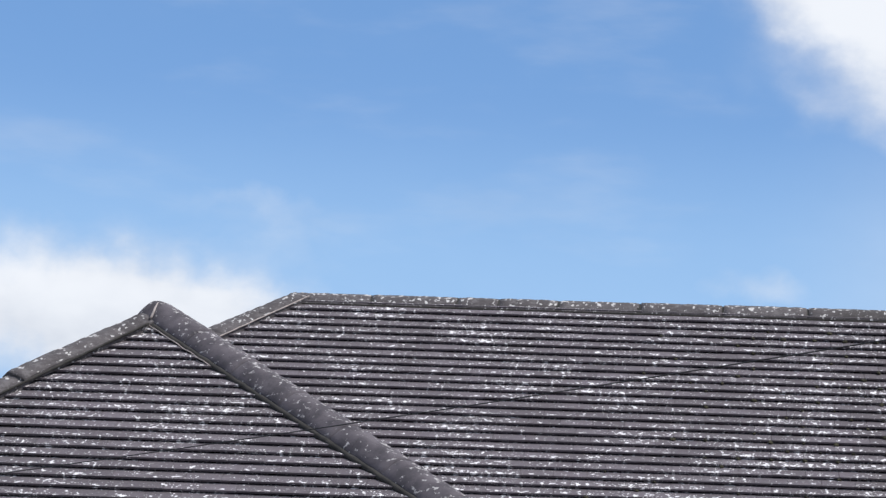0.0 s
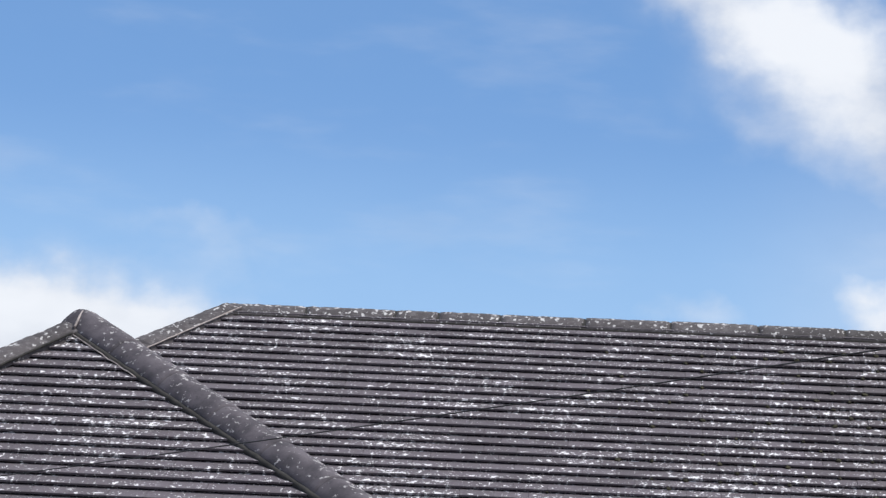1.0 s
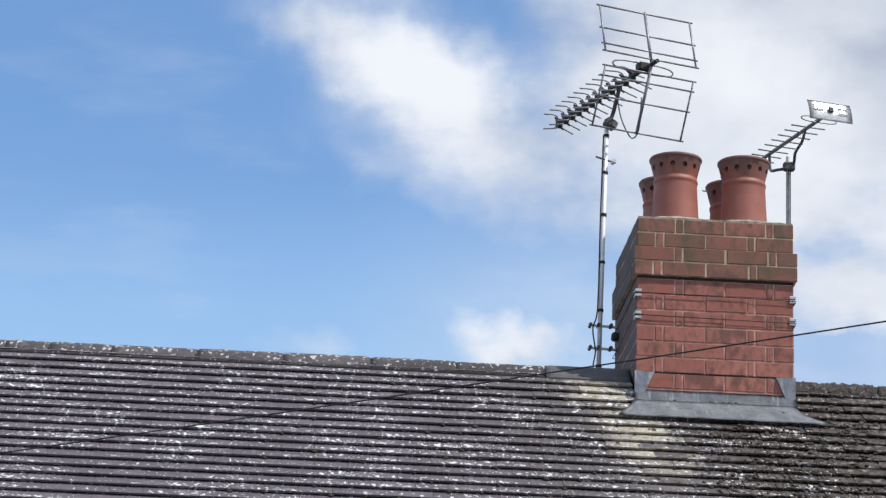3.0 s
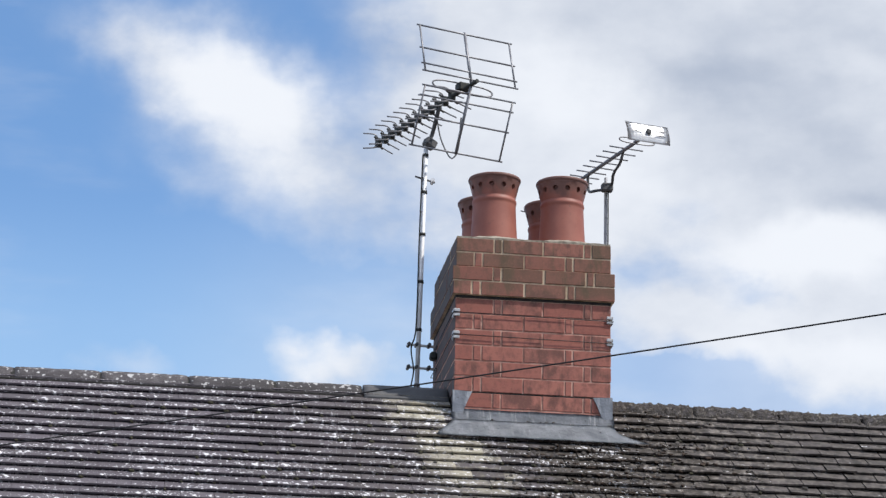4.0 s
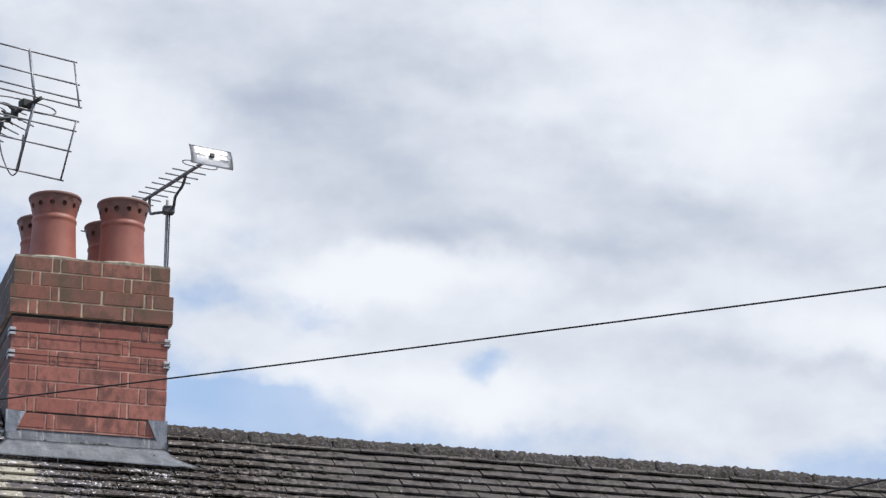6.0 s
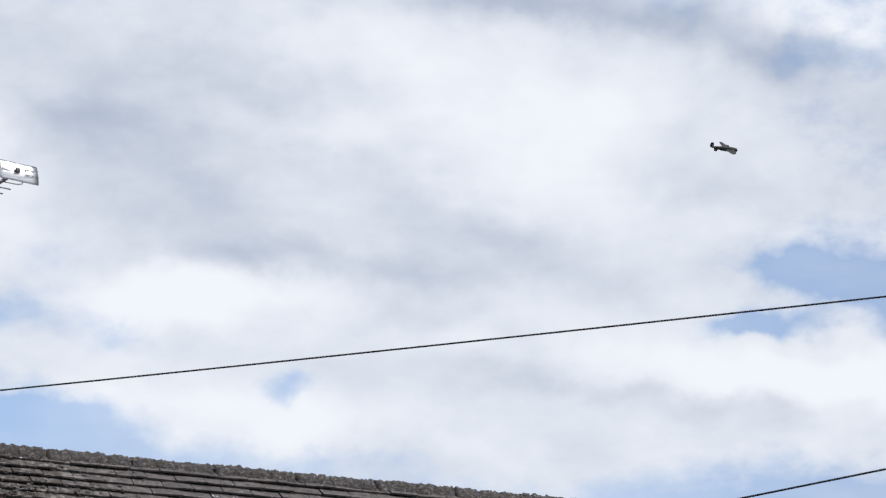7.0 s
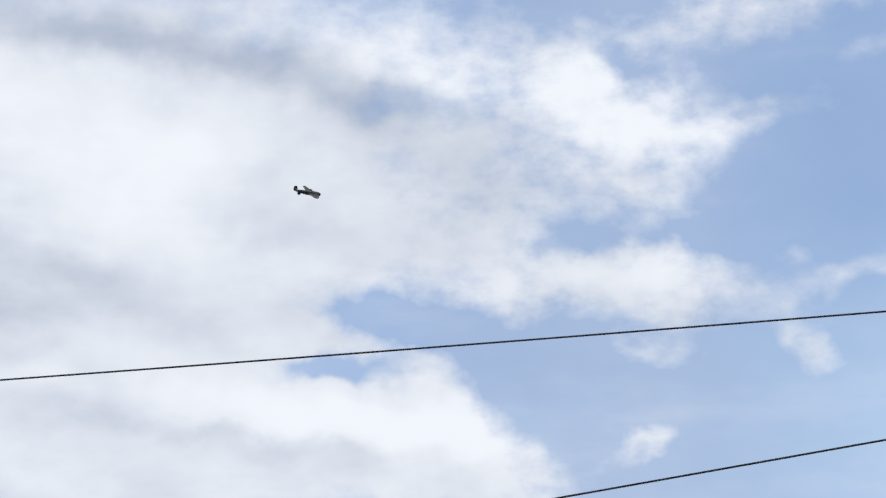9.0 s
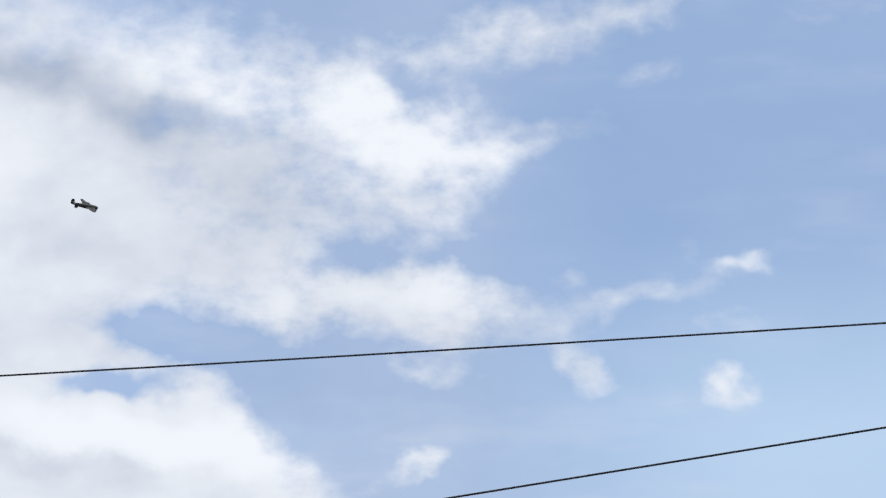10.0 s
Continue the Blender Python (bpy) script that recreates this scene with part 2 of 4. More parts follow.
sun_way = Vector((math.sin(radians(SUN_AZ)) * math.cos(radians(SUN_EL)), math.cos(radians(SUN_AZ)) * math.cos(radians(SUN_EL)), math.sin(radians(SUN_EL))))
sun.matrix_world = look(sun_way * 60, (0, 0, 0))

# ---- the roofs' main sizes ----
RIDGE_Y, APEX = 16.04, 5.932     # main ridge line, and the top of its tile planes
PITCH = radians(40.0)
HIP_X = -2.12                   # where the ridge ends and the hip begins
WING_X, WING_Y, WING_Z = -2.595, 14.4, 5.39
HIP_L, HIP_R = 0.92, 1.14         # how far the wing's hips run sideways for each metre forward
WING_PITCH = radians(40.0)
GAUGE, TILE_W = 0.092, 0.165
WING_GAUGE, WING_SHIFT = 0.095, 0.040  # the wing's rows lie a little wider
EAVES = 2.85
PARTY_X = 2.53
END_X = 11.0

# ---- materials ----


class Mat:
    """A small builder of node materials."""

    def __init__(self, name, rough=0.8, metal=0.0):
        self.m = bpy.data.materials.new(name)
        self.m.use_nodes = True
        self.nt = self.m.node_tree
        self.bsdf = self.nt.nodes["Principled BSDF"]
        self.bsdf.inputs["Roughness"].default_value = rough
        self.bsdf.inputs["Metallic"].default_value = metal
        self.pos = self.node("ShaderNodeNewGeometry").outputs["Position"]

    def node(self, kind):
        return self.nt.nodes.new(kind)

    def link(self, a, b):
        self.nt.links.new(a, b)

    def put(self, sock, v):
        if isinstance(v, (int, float)):
            sock.default_value = v
        elif isinstance(v, tuple):
            sock.default_value = (*v, 1.0) if len(v) == 3 else v
        else:
            self.link(v, sock)

    def noise(self, scale, detail=4, rough=0.55, stretch=(1, 1, 1), off=0.0):
        mp = self.node("ShaderNodeMapping")
        self.link(self.pos, mp.inputs[0])
        mp.inputs["Scale"].default_value = stretch
        mp.inputs["Location"].default_value = (off, off * 0.7, off * 1.3)
        t = self.node("ShaderNodeTexNoise")
        t.inputs["Scale"].default_value, t.inputs["Detail"].default_value, t.inputs["Roughness"].default_value = scale, detail, rough
        self.link(mp.outputs[0], t.inputs["Vector"])
        return t.outputs[0]

    def math(self, op, a, b=0.0, c=0.0):
        n = self.node("ShaderNodeMath")
        n.operation = op
        for i, v in enumerate((a, b, c)):
            self.put(n.inputs[i], v)
        return n.outputs[0]

    def ramp(self, x, lo, hi, a=0.0, b=1.0):
        n = self.node("ShaderNodeMapRange")
        n.interpolation_type = "SMOOTHSTEP"
        for i, v in enumerate((x, lo, hi, a, b)):
            self.put(n.inputs[i], v)
        return n.outputs[0]

    def mix(self, fac, a, b, kind="MIX"):
        n = self.node("ShaderNodeMix")
        n.data_type, n.blend_type = "RGBA", kind
        self.put(n.inputs[0], fac)
        self.put(n.inputs[6], a)
        self.put(n.inputs[7], b)
        return n.outputs[2]

    def axis(self, i):
        n = self.node("ShaderNodeSeparateXYZ")
        self.link(self.pos, n.inputs[0])
        return n.outputs[i]

    def random(self):
        a = self.node("ShaderNodeNewGeometry").outputs["Random Per Island"]
        b = self.node("ShaderNodeObjectInfo").outputs["Random"]
        return self.math("FRACT", self.math("ADD", a, b))

    def bump(self, height, strength=0.4, distance=0.004):
        n = self.node("ShaderNodeBump")
        n.inputs["Strength"].default_value, n.inputs["Distance"].default_value = strength, distance
        self.link(height, n.inputs["Height"])
        self.link(n.outputs[0], self.bsdf.inputs["Normal"])

    def colour(self, c):
        self.put(self.bsdf.inputs["Base Color"], c)

    def rough(self, r):
        self.put(self.bsdf.inputs["Roughness"], r)


def tile_material():
    m = Mat("concrete_tile", 0.9)
    rnd = m.random()
    x, y = m.axis(0), m.axis(1)
    grain = m.noise(160, 4, 0.6)
    wash = m.noise(2.2, 4, 0.6)
    # the house this side of the party wall: mauve grey; the neighbour: brown grey
    grey = m.mix(m.ramp(rnd, 0, 1), (0.077, 0.065, 0.078), (0.115, 0.098, 0.117))
    brown = m.mix(m.ramp(rnd, 0, 1), (0.056, 0.046, 0.045), (0.116, 0.097, 0.092))
    edge = m.math("ADD", x, m.math("MULTIPLY", m.math("SUBTRACT", m.noise(3.0, 3), 0.5), 0.5))
    right = m.ramp(edge, 2.45, 2.75)
    base = m.mix(right, grey, brown)
    base = m.mix(m.ramp(wash, 0.3, 0.75, 0.0, 0.45), base, (0.072, 0.061, 0.069))
    base = m.mix(m.math("MULTIPLY", m.ramp(grain, 0.35, 0.7, 0.0, 0.3), m.ramp(right, 0.0, 1.0, 1.0, 0.55)), base, (0.225, 0.205, 0.215))
    # browner and dirtier towards the stack
    base = m.mix(m.math("MULTIPLY", m.ramp(edge, 0.7, 2.0), m.ramp(m.noise(14, 4, 0.6, off=13), 0.35, 0.65, 0.25, 0.75)), base, (0.078, 0.067, 0.057))
    # clean pale run-off under the lead, beside the stack
    sx = m.math("ADD", x, m.math("MULTIPLY", y, 0.40))
    run = m.math("ADD", m.math("ABSOLUTE", m.math("SUBTRACT", sx, 8.27)), m.math("MULTIPLY", m.math("SUBTRACT", m.noise(9.0, 3), 0.5), 0.25))
    runm = m.math("MULTIPLY", m.ramp(run, 0.08, 0.28, 1.0, 0.0), m.ramp(y, 14.9, 15.35))
    runm = m.math("MULTIPLY", runm, m.ramp(m.math("ADD", m.math("MULTIPLY", rnd, 0.45), m.noise(24, 5, 0.65)), 0.52, 0.95))
    base = m.mix(m.math("MULTIPLY", runm, 0.80), base, (0.47, 0.43, 0.33))
    # black weathering over the neighbour's tiles
    crust = m.math("MULTIPLY", right, m.ramp(m.noise(22, 5, 0.68, off=7), 0.48, 0.60))
    base = m.mix(m.math("MULTIPLY", crust, 0.70), base, (0.030, 0.027, 0.024))
    pale = m.math("MULTIPLY", right, m.ramp(m.noise(30, 5, 0.65, (1, 0.7, 0.7), off=2), 0.49, 0.60))
    pale = m.math("MULTIPLY", pale, m.ramp(x, 3.2, 4.0, 1.0, 0.22))
    base = m.mix(m.math("MULTIPLY", pale, 0.75), base, (0.33, 0.29, 0.255))
    # moss and dirt at the foot of the stack
    mx = m.math("SUBTRACT", m.math("ADD", x, m.math("MULTIPLY", y, 0.35)), 2.72 + 15.5 * 0.35)
    near = m.math("MAXIMUM", m.ramp(m.math("ABSOLUTE", mx), 0.08, 0.36, 1.0, 0.0), m.ramp(m.math("ABSOLUTE", m.math("SUBTRACT", mx, 0.2)), 0.30, 0.85, 0.62, 0.0))
    dirt = m.ramp(m.math("MULTIPLY_ADD", m.noise(17, 6, 0.70), 1.0, m.math("MULTIPLY", near, 0.26)), 0.585, 0.665)
    dirt = m.math("MULTIPLY", dirt, m.ramp(near, 0.0, 0.25))
    base = m.mix(m.math("MULTIPLY", dirt, 0.72), base, (0.034, 0.026, 0.019))
    # how far down its own tile a point lies: lichen settles on the tails
    z = m.axis(2)
    down = m.math("DIVIDE", m.math("SUBTRACT", RIDGE_Y, y), math.cos(PITCH) * GAUGE)
    plane_z = m.math("MULTIPLY_ADD", m.math("SUBTRACT", y, RIDGE_Y), math.tan(PITCH), APEX)
    wing = m.math("GREATER_THAN", m.math("SUBTRACT", z, plane_z), 0.4)
    down_wing = m.math("DIVIDE", m.math("SUBTRACT", WING_Y - WING_SHIFT * math.cos(WING_PITCH), y), math.cos(WING_PITCH) * WING_GAUGE)
    down = m.math("ADD", m.math("MULTIPLY", down, m.math("SUBTRACT", 1.0, wing)), m.math("MULTIPLY", down_wing, wing))
    down = m.math("FRACT", m.math("ADD", down, 99.75))
    tail = m.ramp(down, 0.2, 0.75)
    # white lichen, thick on the first house, nearly gone on the other
    spots = m.noise(40, 2, 0.5, (1.0, 0.70, 0.70))
    dots = m.noise(80, 2, 0.5, (1.0, 0.72, 0.72), off=17.0)
    patch = m.noise(3.6, 4, 0.62, (0.8, 1.3, 1.3), off=4.0)
    lim = m.math("MULTIPLY_ADD", patch, -0.30, 0.800)
    lim = m.math("ADD", lim, m.math("MULTIPLY", m.math("MULTIPLY", right, m.ramp(x, 2.9, 3.4, 0.05, 1.0)), 0.11))
    lim = m.math("ADD", lim, m.math("MULTIPLY", runm, -0.02))
    lim = m.math("MULTIPLY_ADD", tail, -0.055, lim)
    lim = m.math("MULTIPLY_ADD", m.math("MULTIPLY", m.ramp(x, 0.9, 1.6), m.ramp(x, 2.4, 2.9, 1.0, 0.0)), 0.006, lim)
    lich = m.math("MAXIMUM", m.ramp(m.math("SUBTRACT", spots, lim), 0.0, 0.05), m.ramp(m.math("SUBTRACT", dots, lim), 0.01, 0.07, 0.0, 0.85))
    film = m.ramp(m.math("SUBTRACT", m.noise(24, 4, 0.6, off=11), lim), -0.09, 0.05)
    base = m.mix(m.math("MULTIPLY", film, 0.13), base, (0.30, 0.285, 0.30))
    base = m.mix(m.math("MULTIPLY", lich, 0.90), base, (0.76, 0.75, 0.77))
    m.colour(base)
    m.bump(m.math("ADD", m.math("MULTIPLY", grain, 0.6), m.math("MULTIPLY", lich, 0.5)), 0.5, 0.003)
    return m.m


def ridge_material(name, mossy):
    m = Mat(name, 0.92)
    rnd = m.random()
    c = m.mix(rnd, (0.066, 0.059, 0.063), (0.106, 0.095, 0.100))
    c = m.mix(m.ramp(m.noise(7, 4), 0.35, 0.7, 0.0, 0.7), c, (0.060, 0.053, 0.056))
    if mossy:
        c = m.mix(m.ramp(m.noise(21, 5, 0.65), 0.38, 0.60), c, (0.060, 0.050, 0.042))
        c = m.mix(m.ramp(m.noise(64, 4, 0.65, off=9), 0.47, 0.58, 0.0, 0.85), c, (0.024, 0.020, 0.017))
        c = m.mix(m.ramp(m.noise(44, 5, 0.66, off=3), 0.54, 0.66, 0.0, 0.6), c, (0.29, 0.26, 0.225))
    else:
        c = m.mix(m.ramp(m.noise(26, 5, 0.7, (0.8, 1, 1)), 0.46, 0.66, 0.0, 0.4), c, (0.22, 0.205, 0.214))
        # blacker towards the stack
        c = m.mix(m.ramp(m.axis(0), 0.3, 1.4, 0.0, 0.65), c, (0.036, 0.033, 0.032))
        # lichen gathers along the crest
        up = m.node("ShaderNodeSeparateXYZ")
        m.link(m.node("ShaderNodeNewGeometry").outputs["Normal"], up.inputs[0])
        crest = m.ramp(up.outputs[2], 0.72, 0.95, -0.03, 0.04)
        c = m.mix(m.ramp(m.math("ADD", m.noise(42, 2, 0.5, (1.0, 0.7, 0.7), off=6), crest), 0.580, 0.65, 0.0, 0.75), c, (0.66, 0.65, 0.65))
    m.colour(c)
    m.bump(m.noise(60, 5, 0.7), 0.9, 0.016 if mossy else 0.006)
    return m.m


def brick_material():
    m = Mat("red_brick", 0.88)
    rnd = m.random()
    z = m.axis(2)
    c = m.mix(rnd, (0.340, 0.118, 0.090), (0.460, 0.178, 0.136))
    soot = m.math("ADD", m.noise(16, 4, 0.55, (1.3, 1.0, 0.75)), m.math("MULTIPLY", m.math("SUBTRACT", rnd, 0.5), 0.20))
    c = m.mix(m.ramp(soot, 0.44, 0.72, 0.0, 0.70), c, (0.080, 0.045, 0.040))
    c = m.mix(m.ramp(m.noise(38, 5, 0.65, off=5), 0.45, 0.70, 0.0, 0.50), c, (0.16, 0.072, 0.060))
    # sooty, weathered oversailing courses
    top = m.ramp(m.math("ADD", z, m.math("MULTIPLY", m.math("SUBTRACT", m.noise(9, 3), 0.5), 0.16)), 6.36, 6.50)
    c = m.mix(m.math("MULTIPLY", top, m.math("MULTIPLY_ADD", m.math("FRACT", m.math("MULTIPLY", rnd, 7.3)), 0.55, 0.25)), c, (0.125, 0.088, 0.058))
    runs = m.math("MULTIPLY", top, m.ramp(m.noise(17, 4, 0.6, (1.0, 1.0, 0.18), off=9), 0.50, 0.66, 0.0, 0.65))
    c = m.mix(runs, c, (0.105, 0.082, 0.050))
    c = m.mix(m.ramp(m.noise(90, 4, 0.6), 0.5, 0.75, 0.0, 0.35), c, (0.40, 0.19, 0.13))
    # shade on the west face, painted as grey by the face's normal
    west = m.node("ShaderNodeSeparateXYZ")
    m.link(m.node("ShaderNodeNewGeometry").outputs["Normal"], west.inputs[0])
    west_shade = m.math("MULTIPLY", m.ramp(west.outputs[0], -0.5, -0.85), m.ramp(m.noise(12, 4, 0.6), 0.25, 0.6, 0.72, 0.98))
    c = m.mix(west_shade, c, (0.105, 0.096, 0.095))
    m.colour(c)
    m.bump(m.noise(130, 4, 0.6), 0.3, 0.003)
    return m.m


def mortar_material():
    """Pinkish mortar low down, paler lime mortar in the rebuilt top courses."""
    m = Mat("mortar", 0.95)
    low = m.mix(m.ramp(m.noise(14, 4), 0.35, 0.65), (0.66, 0.40, 0.31), (0.36, 0.19, 0.15))
    top = m.mix(m.ramp(m.noise(12, 4, off=4), 0.35, 0.70), (0.70, 0.55, 0.39), (0.36, 0.26, 0.17))
    c = m.mix(m.ramp(m.axis(2), 6.40, 6.44), low, top)
    m.colour(c)
    m.bump(m.noise(120, 4, 0.6), 0.4, 0.003)
    return m.m


def plain(name, colour, colour2, rough=0.7, metal=0.0, scale=20, bump=0.3, fine=120):
    m = Mat(name, rough, metal)
    c = m.mix(m.ramp(m.noise(scale, 5, 0.6), 0.3, 0.7), colour, colour2)
    m.colour(c)
    if bump:
        m.bump(m.noise(fine, 4, 0.6), bump, 0.002)
    return m.m


def lead_material(name, dark, pale, streak):
    """Sheet lead: dull blotches, chalky runs down the sheet, black dirt."""
    m = Mat(name, 0.58, 0.15)
    c = m.mix(m.ramp(m.noise(9, 4), 0.3, 0.7), dark, pale)
    c = m.mix(m.ramp(m.noise(30, 4, 0.6, (1.0, 0.12, 0.12)), 0.52, 0.70, 0.0, streak), c, (0.66, 0.68, 0.71))
    c = m.mix(m.ramp(m.noise(16, 5, 0.65, off=8), 0.50, 0.66, 0.0, 0.45), c, (0.20, 0.21, 0.235))
    c = m.mix(m.ramp(m.noise(38, 4, 0.6, off=5), 0.58, 0.72, 0.0, 0.6), c, (0.09, 0.095, 0.105))
    m.colour(c)
    m.bump(m.noise(18, 4, 0.6), 0.7, 0.010)
    return m.m


def hip_material():
    m = Mat("hip_concrete", 0.88)
    c = m.mix(m.ramp(m.noise(9, 4), 0.3, 0.7), (0.050, 0.044, 0.053), (0.114, 0.100, 0.114))
    up = m.node("ShaderNodeSeparateXYZ")
    m.link(m.node("ShaderNodeNewGeometry").outputs["Normal"], up.inputs[0])
    crest = m.ramp(up.outputs[2], 0.70, 0.95, 0.0, 0.06)
    c = m.mix(m.ramp(m.math("ADD", m.noise(40, 3, 0.55), crest), 0.61, 0.69, 0.0, 0.85), c, (0.48, 0.46, 0.46))
    c = m.mix(m.ramp(m.noise(60, 4, 0.6, off=3), 0.60, 0.72, 0.0, 0.7), c, (0.035, 0.031, 0.032))
    m.colour(c)
    m.bump(m.noise(90, 5, 0.65), 0.6, 0.004)
    return m.m


def clay_material():
    m = Mat("terracotta", 0.55)
    c = m.mix(m.ramp(m.noise(7, 4), 0.3, 0.7), (0.36, 0.128, 0.092), (0.29, 0.096, 0.070))
    soot = m.math("ADD", m.axis(2), m.math("MULTIPLY", m.math("SUBTRACT", m.noise(12, 4, 0.6), 0.5), 0.22))
    c = m.mix(m.ramp(soot, 7.03, 7.14, 0.0, 0.74), c, (0.130, 0.078, 0.066))
    c = m.mix(m.ramp(m.noise(40, 4, 0.65), 0.58, 0.75, 0.0, 0.4), c, (0.12, 0.065, 0.055))
    m.colour(c)
    m.bump(m.noise(90, 4, 0.6), 0.2, 0.002)
    return m.m


TILE = tile_material()
RIDGE = ridge_material("ridge_concrete", False)
RIDGE_MOSS = ridge_material("ridge_mossy", True)
HIP = hip_material()
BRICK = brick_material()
MORTAR = mortar_material()
HIP_MORTAR = plain("hip_edge_line", (0.46, 0.40, 0.38), (0.27, 0.24, 0.235), 0.95, scale=30)
# near-black mortar that paints shade under ridge, hips and oversail
SHADE_BEDDING = plain("shade_bedding", (0.020, 0.019, 0.018), (0.040, 0.037, 0.034), 0.95, scale=25, bump=0.6)
FLAUNCH = plain("flaunching_mortar", (0.42, 0.37, 0.30), (0.17, 0.15, 0.115), 0.95, scale=25, bump=0.7, fine=60)
CLAY = clay_material()
SOOT = plain("soot", (0.012, 0.011, 0.010), (0.03, 0.025, 0.022), 0.95)
LEAD = lead_material("weathered_lead", (0.29, 0.31, 0.34), (0.44, 0.46, 0.49), 0.45)
LEAD_DARK = plain("dark_lead", (0.085, 0.085, 0.090), (0.12, 0.118, 0.12), 0.7, 0.1, scale=9, bump=0.3, fine=60)
STEEL = plain("galvanised_steel", (0.74, 0.75, 0.77), (0.84, 0.85, 0.87), 0.5, 0.1, scale=40, bump=0.1)
ALU = plain("dull_aluminium", (0.20, 0.20, 0.215), (0.33, 0.33, 0.35), 0.5, 0.6, scale=50, bump=0.0)
ZINC = plain("dull_zinc", (0.42, 0.42, 0.43), (0.60, 0.60, 0.61), 0.5, 0.4, scale=60)
LEAD_OLD = lead_material("old_lead", (0.15, 0.165, 0.195), (0.30, 0.32, 0.36), 0.7)
PLATE = plain("bright_aluminium", (0.84, 0.85, 0.86), (0.92, 0.92, 0.93), 0.33, 0.2, scale=20, bump=0.05)
BLACK = plain("black_plastic", (0.018, 0.020, 0.018), (0.035, 0.038, 0.034), 0.55, scale=40, bump=0.1)
CABLE = plain("black_cable", (0.016, 0.016, 0.018), (0.028, 0.028, 0.031), 0.75, scale=30, bump=0.0)
MOSS = plain("moss", (0.020, 0.020, 0.012), (0.05, 0.045, 0.025), 0.95, scale=60, bump=0.8, fine=200)
LITTER = plain("brown_litter", (0.022, 0.017, 0.013), (0.065, 0.042, 0.030), 0.95, scale=50, bump=0.6)
FELT = plain("roofing_felt", (0.018, 0.018, 0.018), (0.03, 0.03, 0.03), 0.95)
WALL_PAINT = plain("house_wall_paint", (0.55, 0.52, 0.47), (0.62, 0.59, 0.54), 0.9, scale=3)
GROUND = plain("dry_earth", (0.085, 0.072, 0.060), (0.14, 0.122, 0.105), 0.95, scale=2, bump=0.8, fine=40)
PAINT = plain("dark_camouflage", (0.010, 0.011, 0.011), (0.020, 0.020, 0.019), 0.7, scale=0.4, bump=0.0)

# ---- mesh helpers ----


def part(name, bm, material, parent=None, label=""):
    """One bmesh becomes one mesh object, under a thing or a part where one is given."""
    me = bpy.data.meshes.new(name)
    bm.to_mesh(me)
    bm.free()
    me.materials.append(material)
    ob = new(name, me)
    if parent is not None:
        ob.parent = parent
        ob.matrix_parent_inverse = parent.matrix_world.inverted()
    return tagged(ob, label)


def empty(name, at, label, category, group="", kind=""):
    ob = new(name)
    ob.location = at
    ob.empty_display_size = 0.1
    bpy.context.view_layer.update()
    return tagged(ob, label, category, group, kind)


def box(bm, lo, hi, bevel=0.0):
    c = [(a + b) / 2 for a, b in zip(lo, hi)]
    d = [b - a for a, b in zip(lo, hi)]
    r = bmesh.ops.create_cube(bm, size=1.0, matrix=Matrix.Translation(c) @ Matrix.Diagonal((*d, 1)))
    if bevel:
        bmesh.ops.bevel(bm, geom=list({e for v in r["verts"] for e in v.link_edges}), offset=bevel, segments=1, affect="EDGES")


def tube(bm, pts, r, sides=8, taper=1.0):
    """A round bar along the points."""
    pts = [Vector(p) for p in pts]
    rings = []
    ref = None
    for i, p in enumerate(pts):
        a, b = pts[max(i - 1, 0)], pts[min(i + 1, len(pts) - 1)]
        w = (b - a).normalized()
        if ref is None:
            ref = w.orthogonal().normalized()
        ref = (ref - w * ref.dot(w)).normalized()
        other = w.cross(ref)
        q = r * (1 + (taper - 1) * i / max(len(pts) - 1, 1))
        rings.append([bm.verts.new(p + q * (math.cos(k * math.tau / sides) * ref + math.sin(k * math.tau / sides) * other)) for k in range(sides)])
    for A, B in zip(rings, rings[1:]):
        for k in range(sides):
            f = bm.faces.new((A[k], A[(k + 1) % sides], B[(k + 1) % sides], B[k]))
            f.smooth = True
    bm.faces.new(rings[0][::-1])
    bm.faces.new(rings[-1])


def bar(name, pts, r, material, parent, label="", sides=8):
    bm = bmesh.new()
    tube(bm, pts, r, sides)
    return part(name, bm, material, parent, label)


def curve_pts(pts, n=6):
    """Points on a smooth line through the given ones."""
    P = [Vector(p) for p in pts]
    P = [P[0] * 2 - P[1]] + P + [P[-1] * 2 - P[-2]]
    out = []
    for i in range(1, len(P) - 2):
        for k in range(n):
            t = k / n
            a, b, c, d = P[i - 1:i + 3]
            out.append(0.5 * (2 * b + (c - a) * t + (2 * a - 5 * b + 4 * c - d) * t * t + (3 * b - a - 3 * c + d) * t ** 3))
    return out + [P[-2]]


def lathe(bm, profile, at, sides=40, smooth=True):
    rings = [[bm.verts.new((at[0] + r * math.cos(k * math.tau / sides), at[1] + r * math.sin(k * math.tau / sides), at[2] + z)) for k in range(sides)] for r, z in profile]
    for A, B in zip(rings, rings[1:]):
        for k in range(sides):
            f = bm.faces.new((A[k], A[(k + 1) % sides], B[(k + 1) % sides], B[k]))
            f.smooth = smooth
    return rings


# ---- ground and house ----
bm = bmesh.new()
bmesh.ops.create_grid(bm, x_segments=8, y_segments=8, size=2500)
tagged(part("ground", bm, GROUND), "bare grey-brown earth that reaches the horizon", "ground", kind="structure")

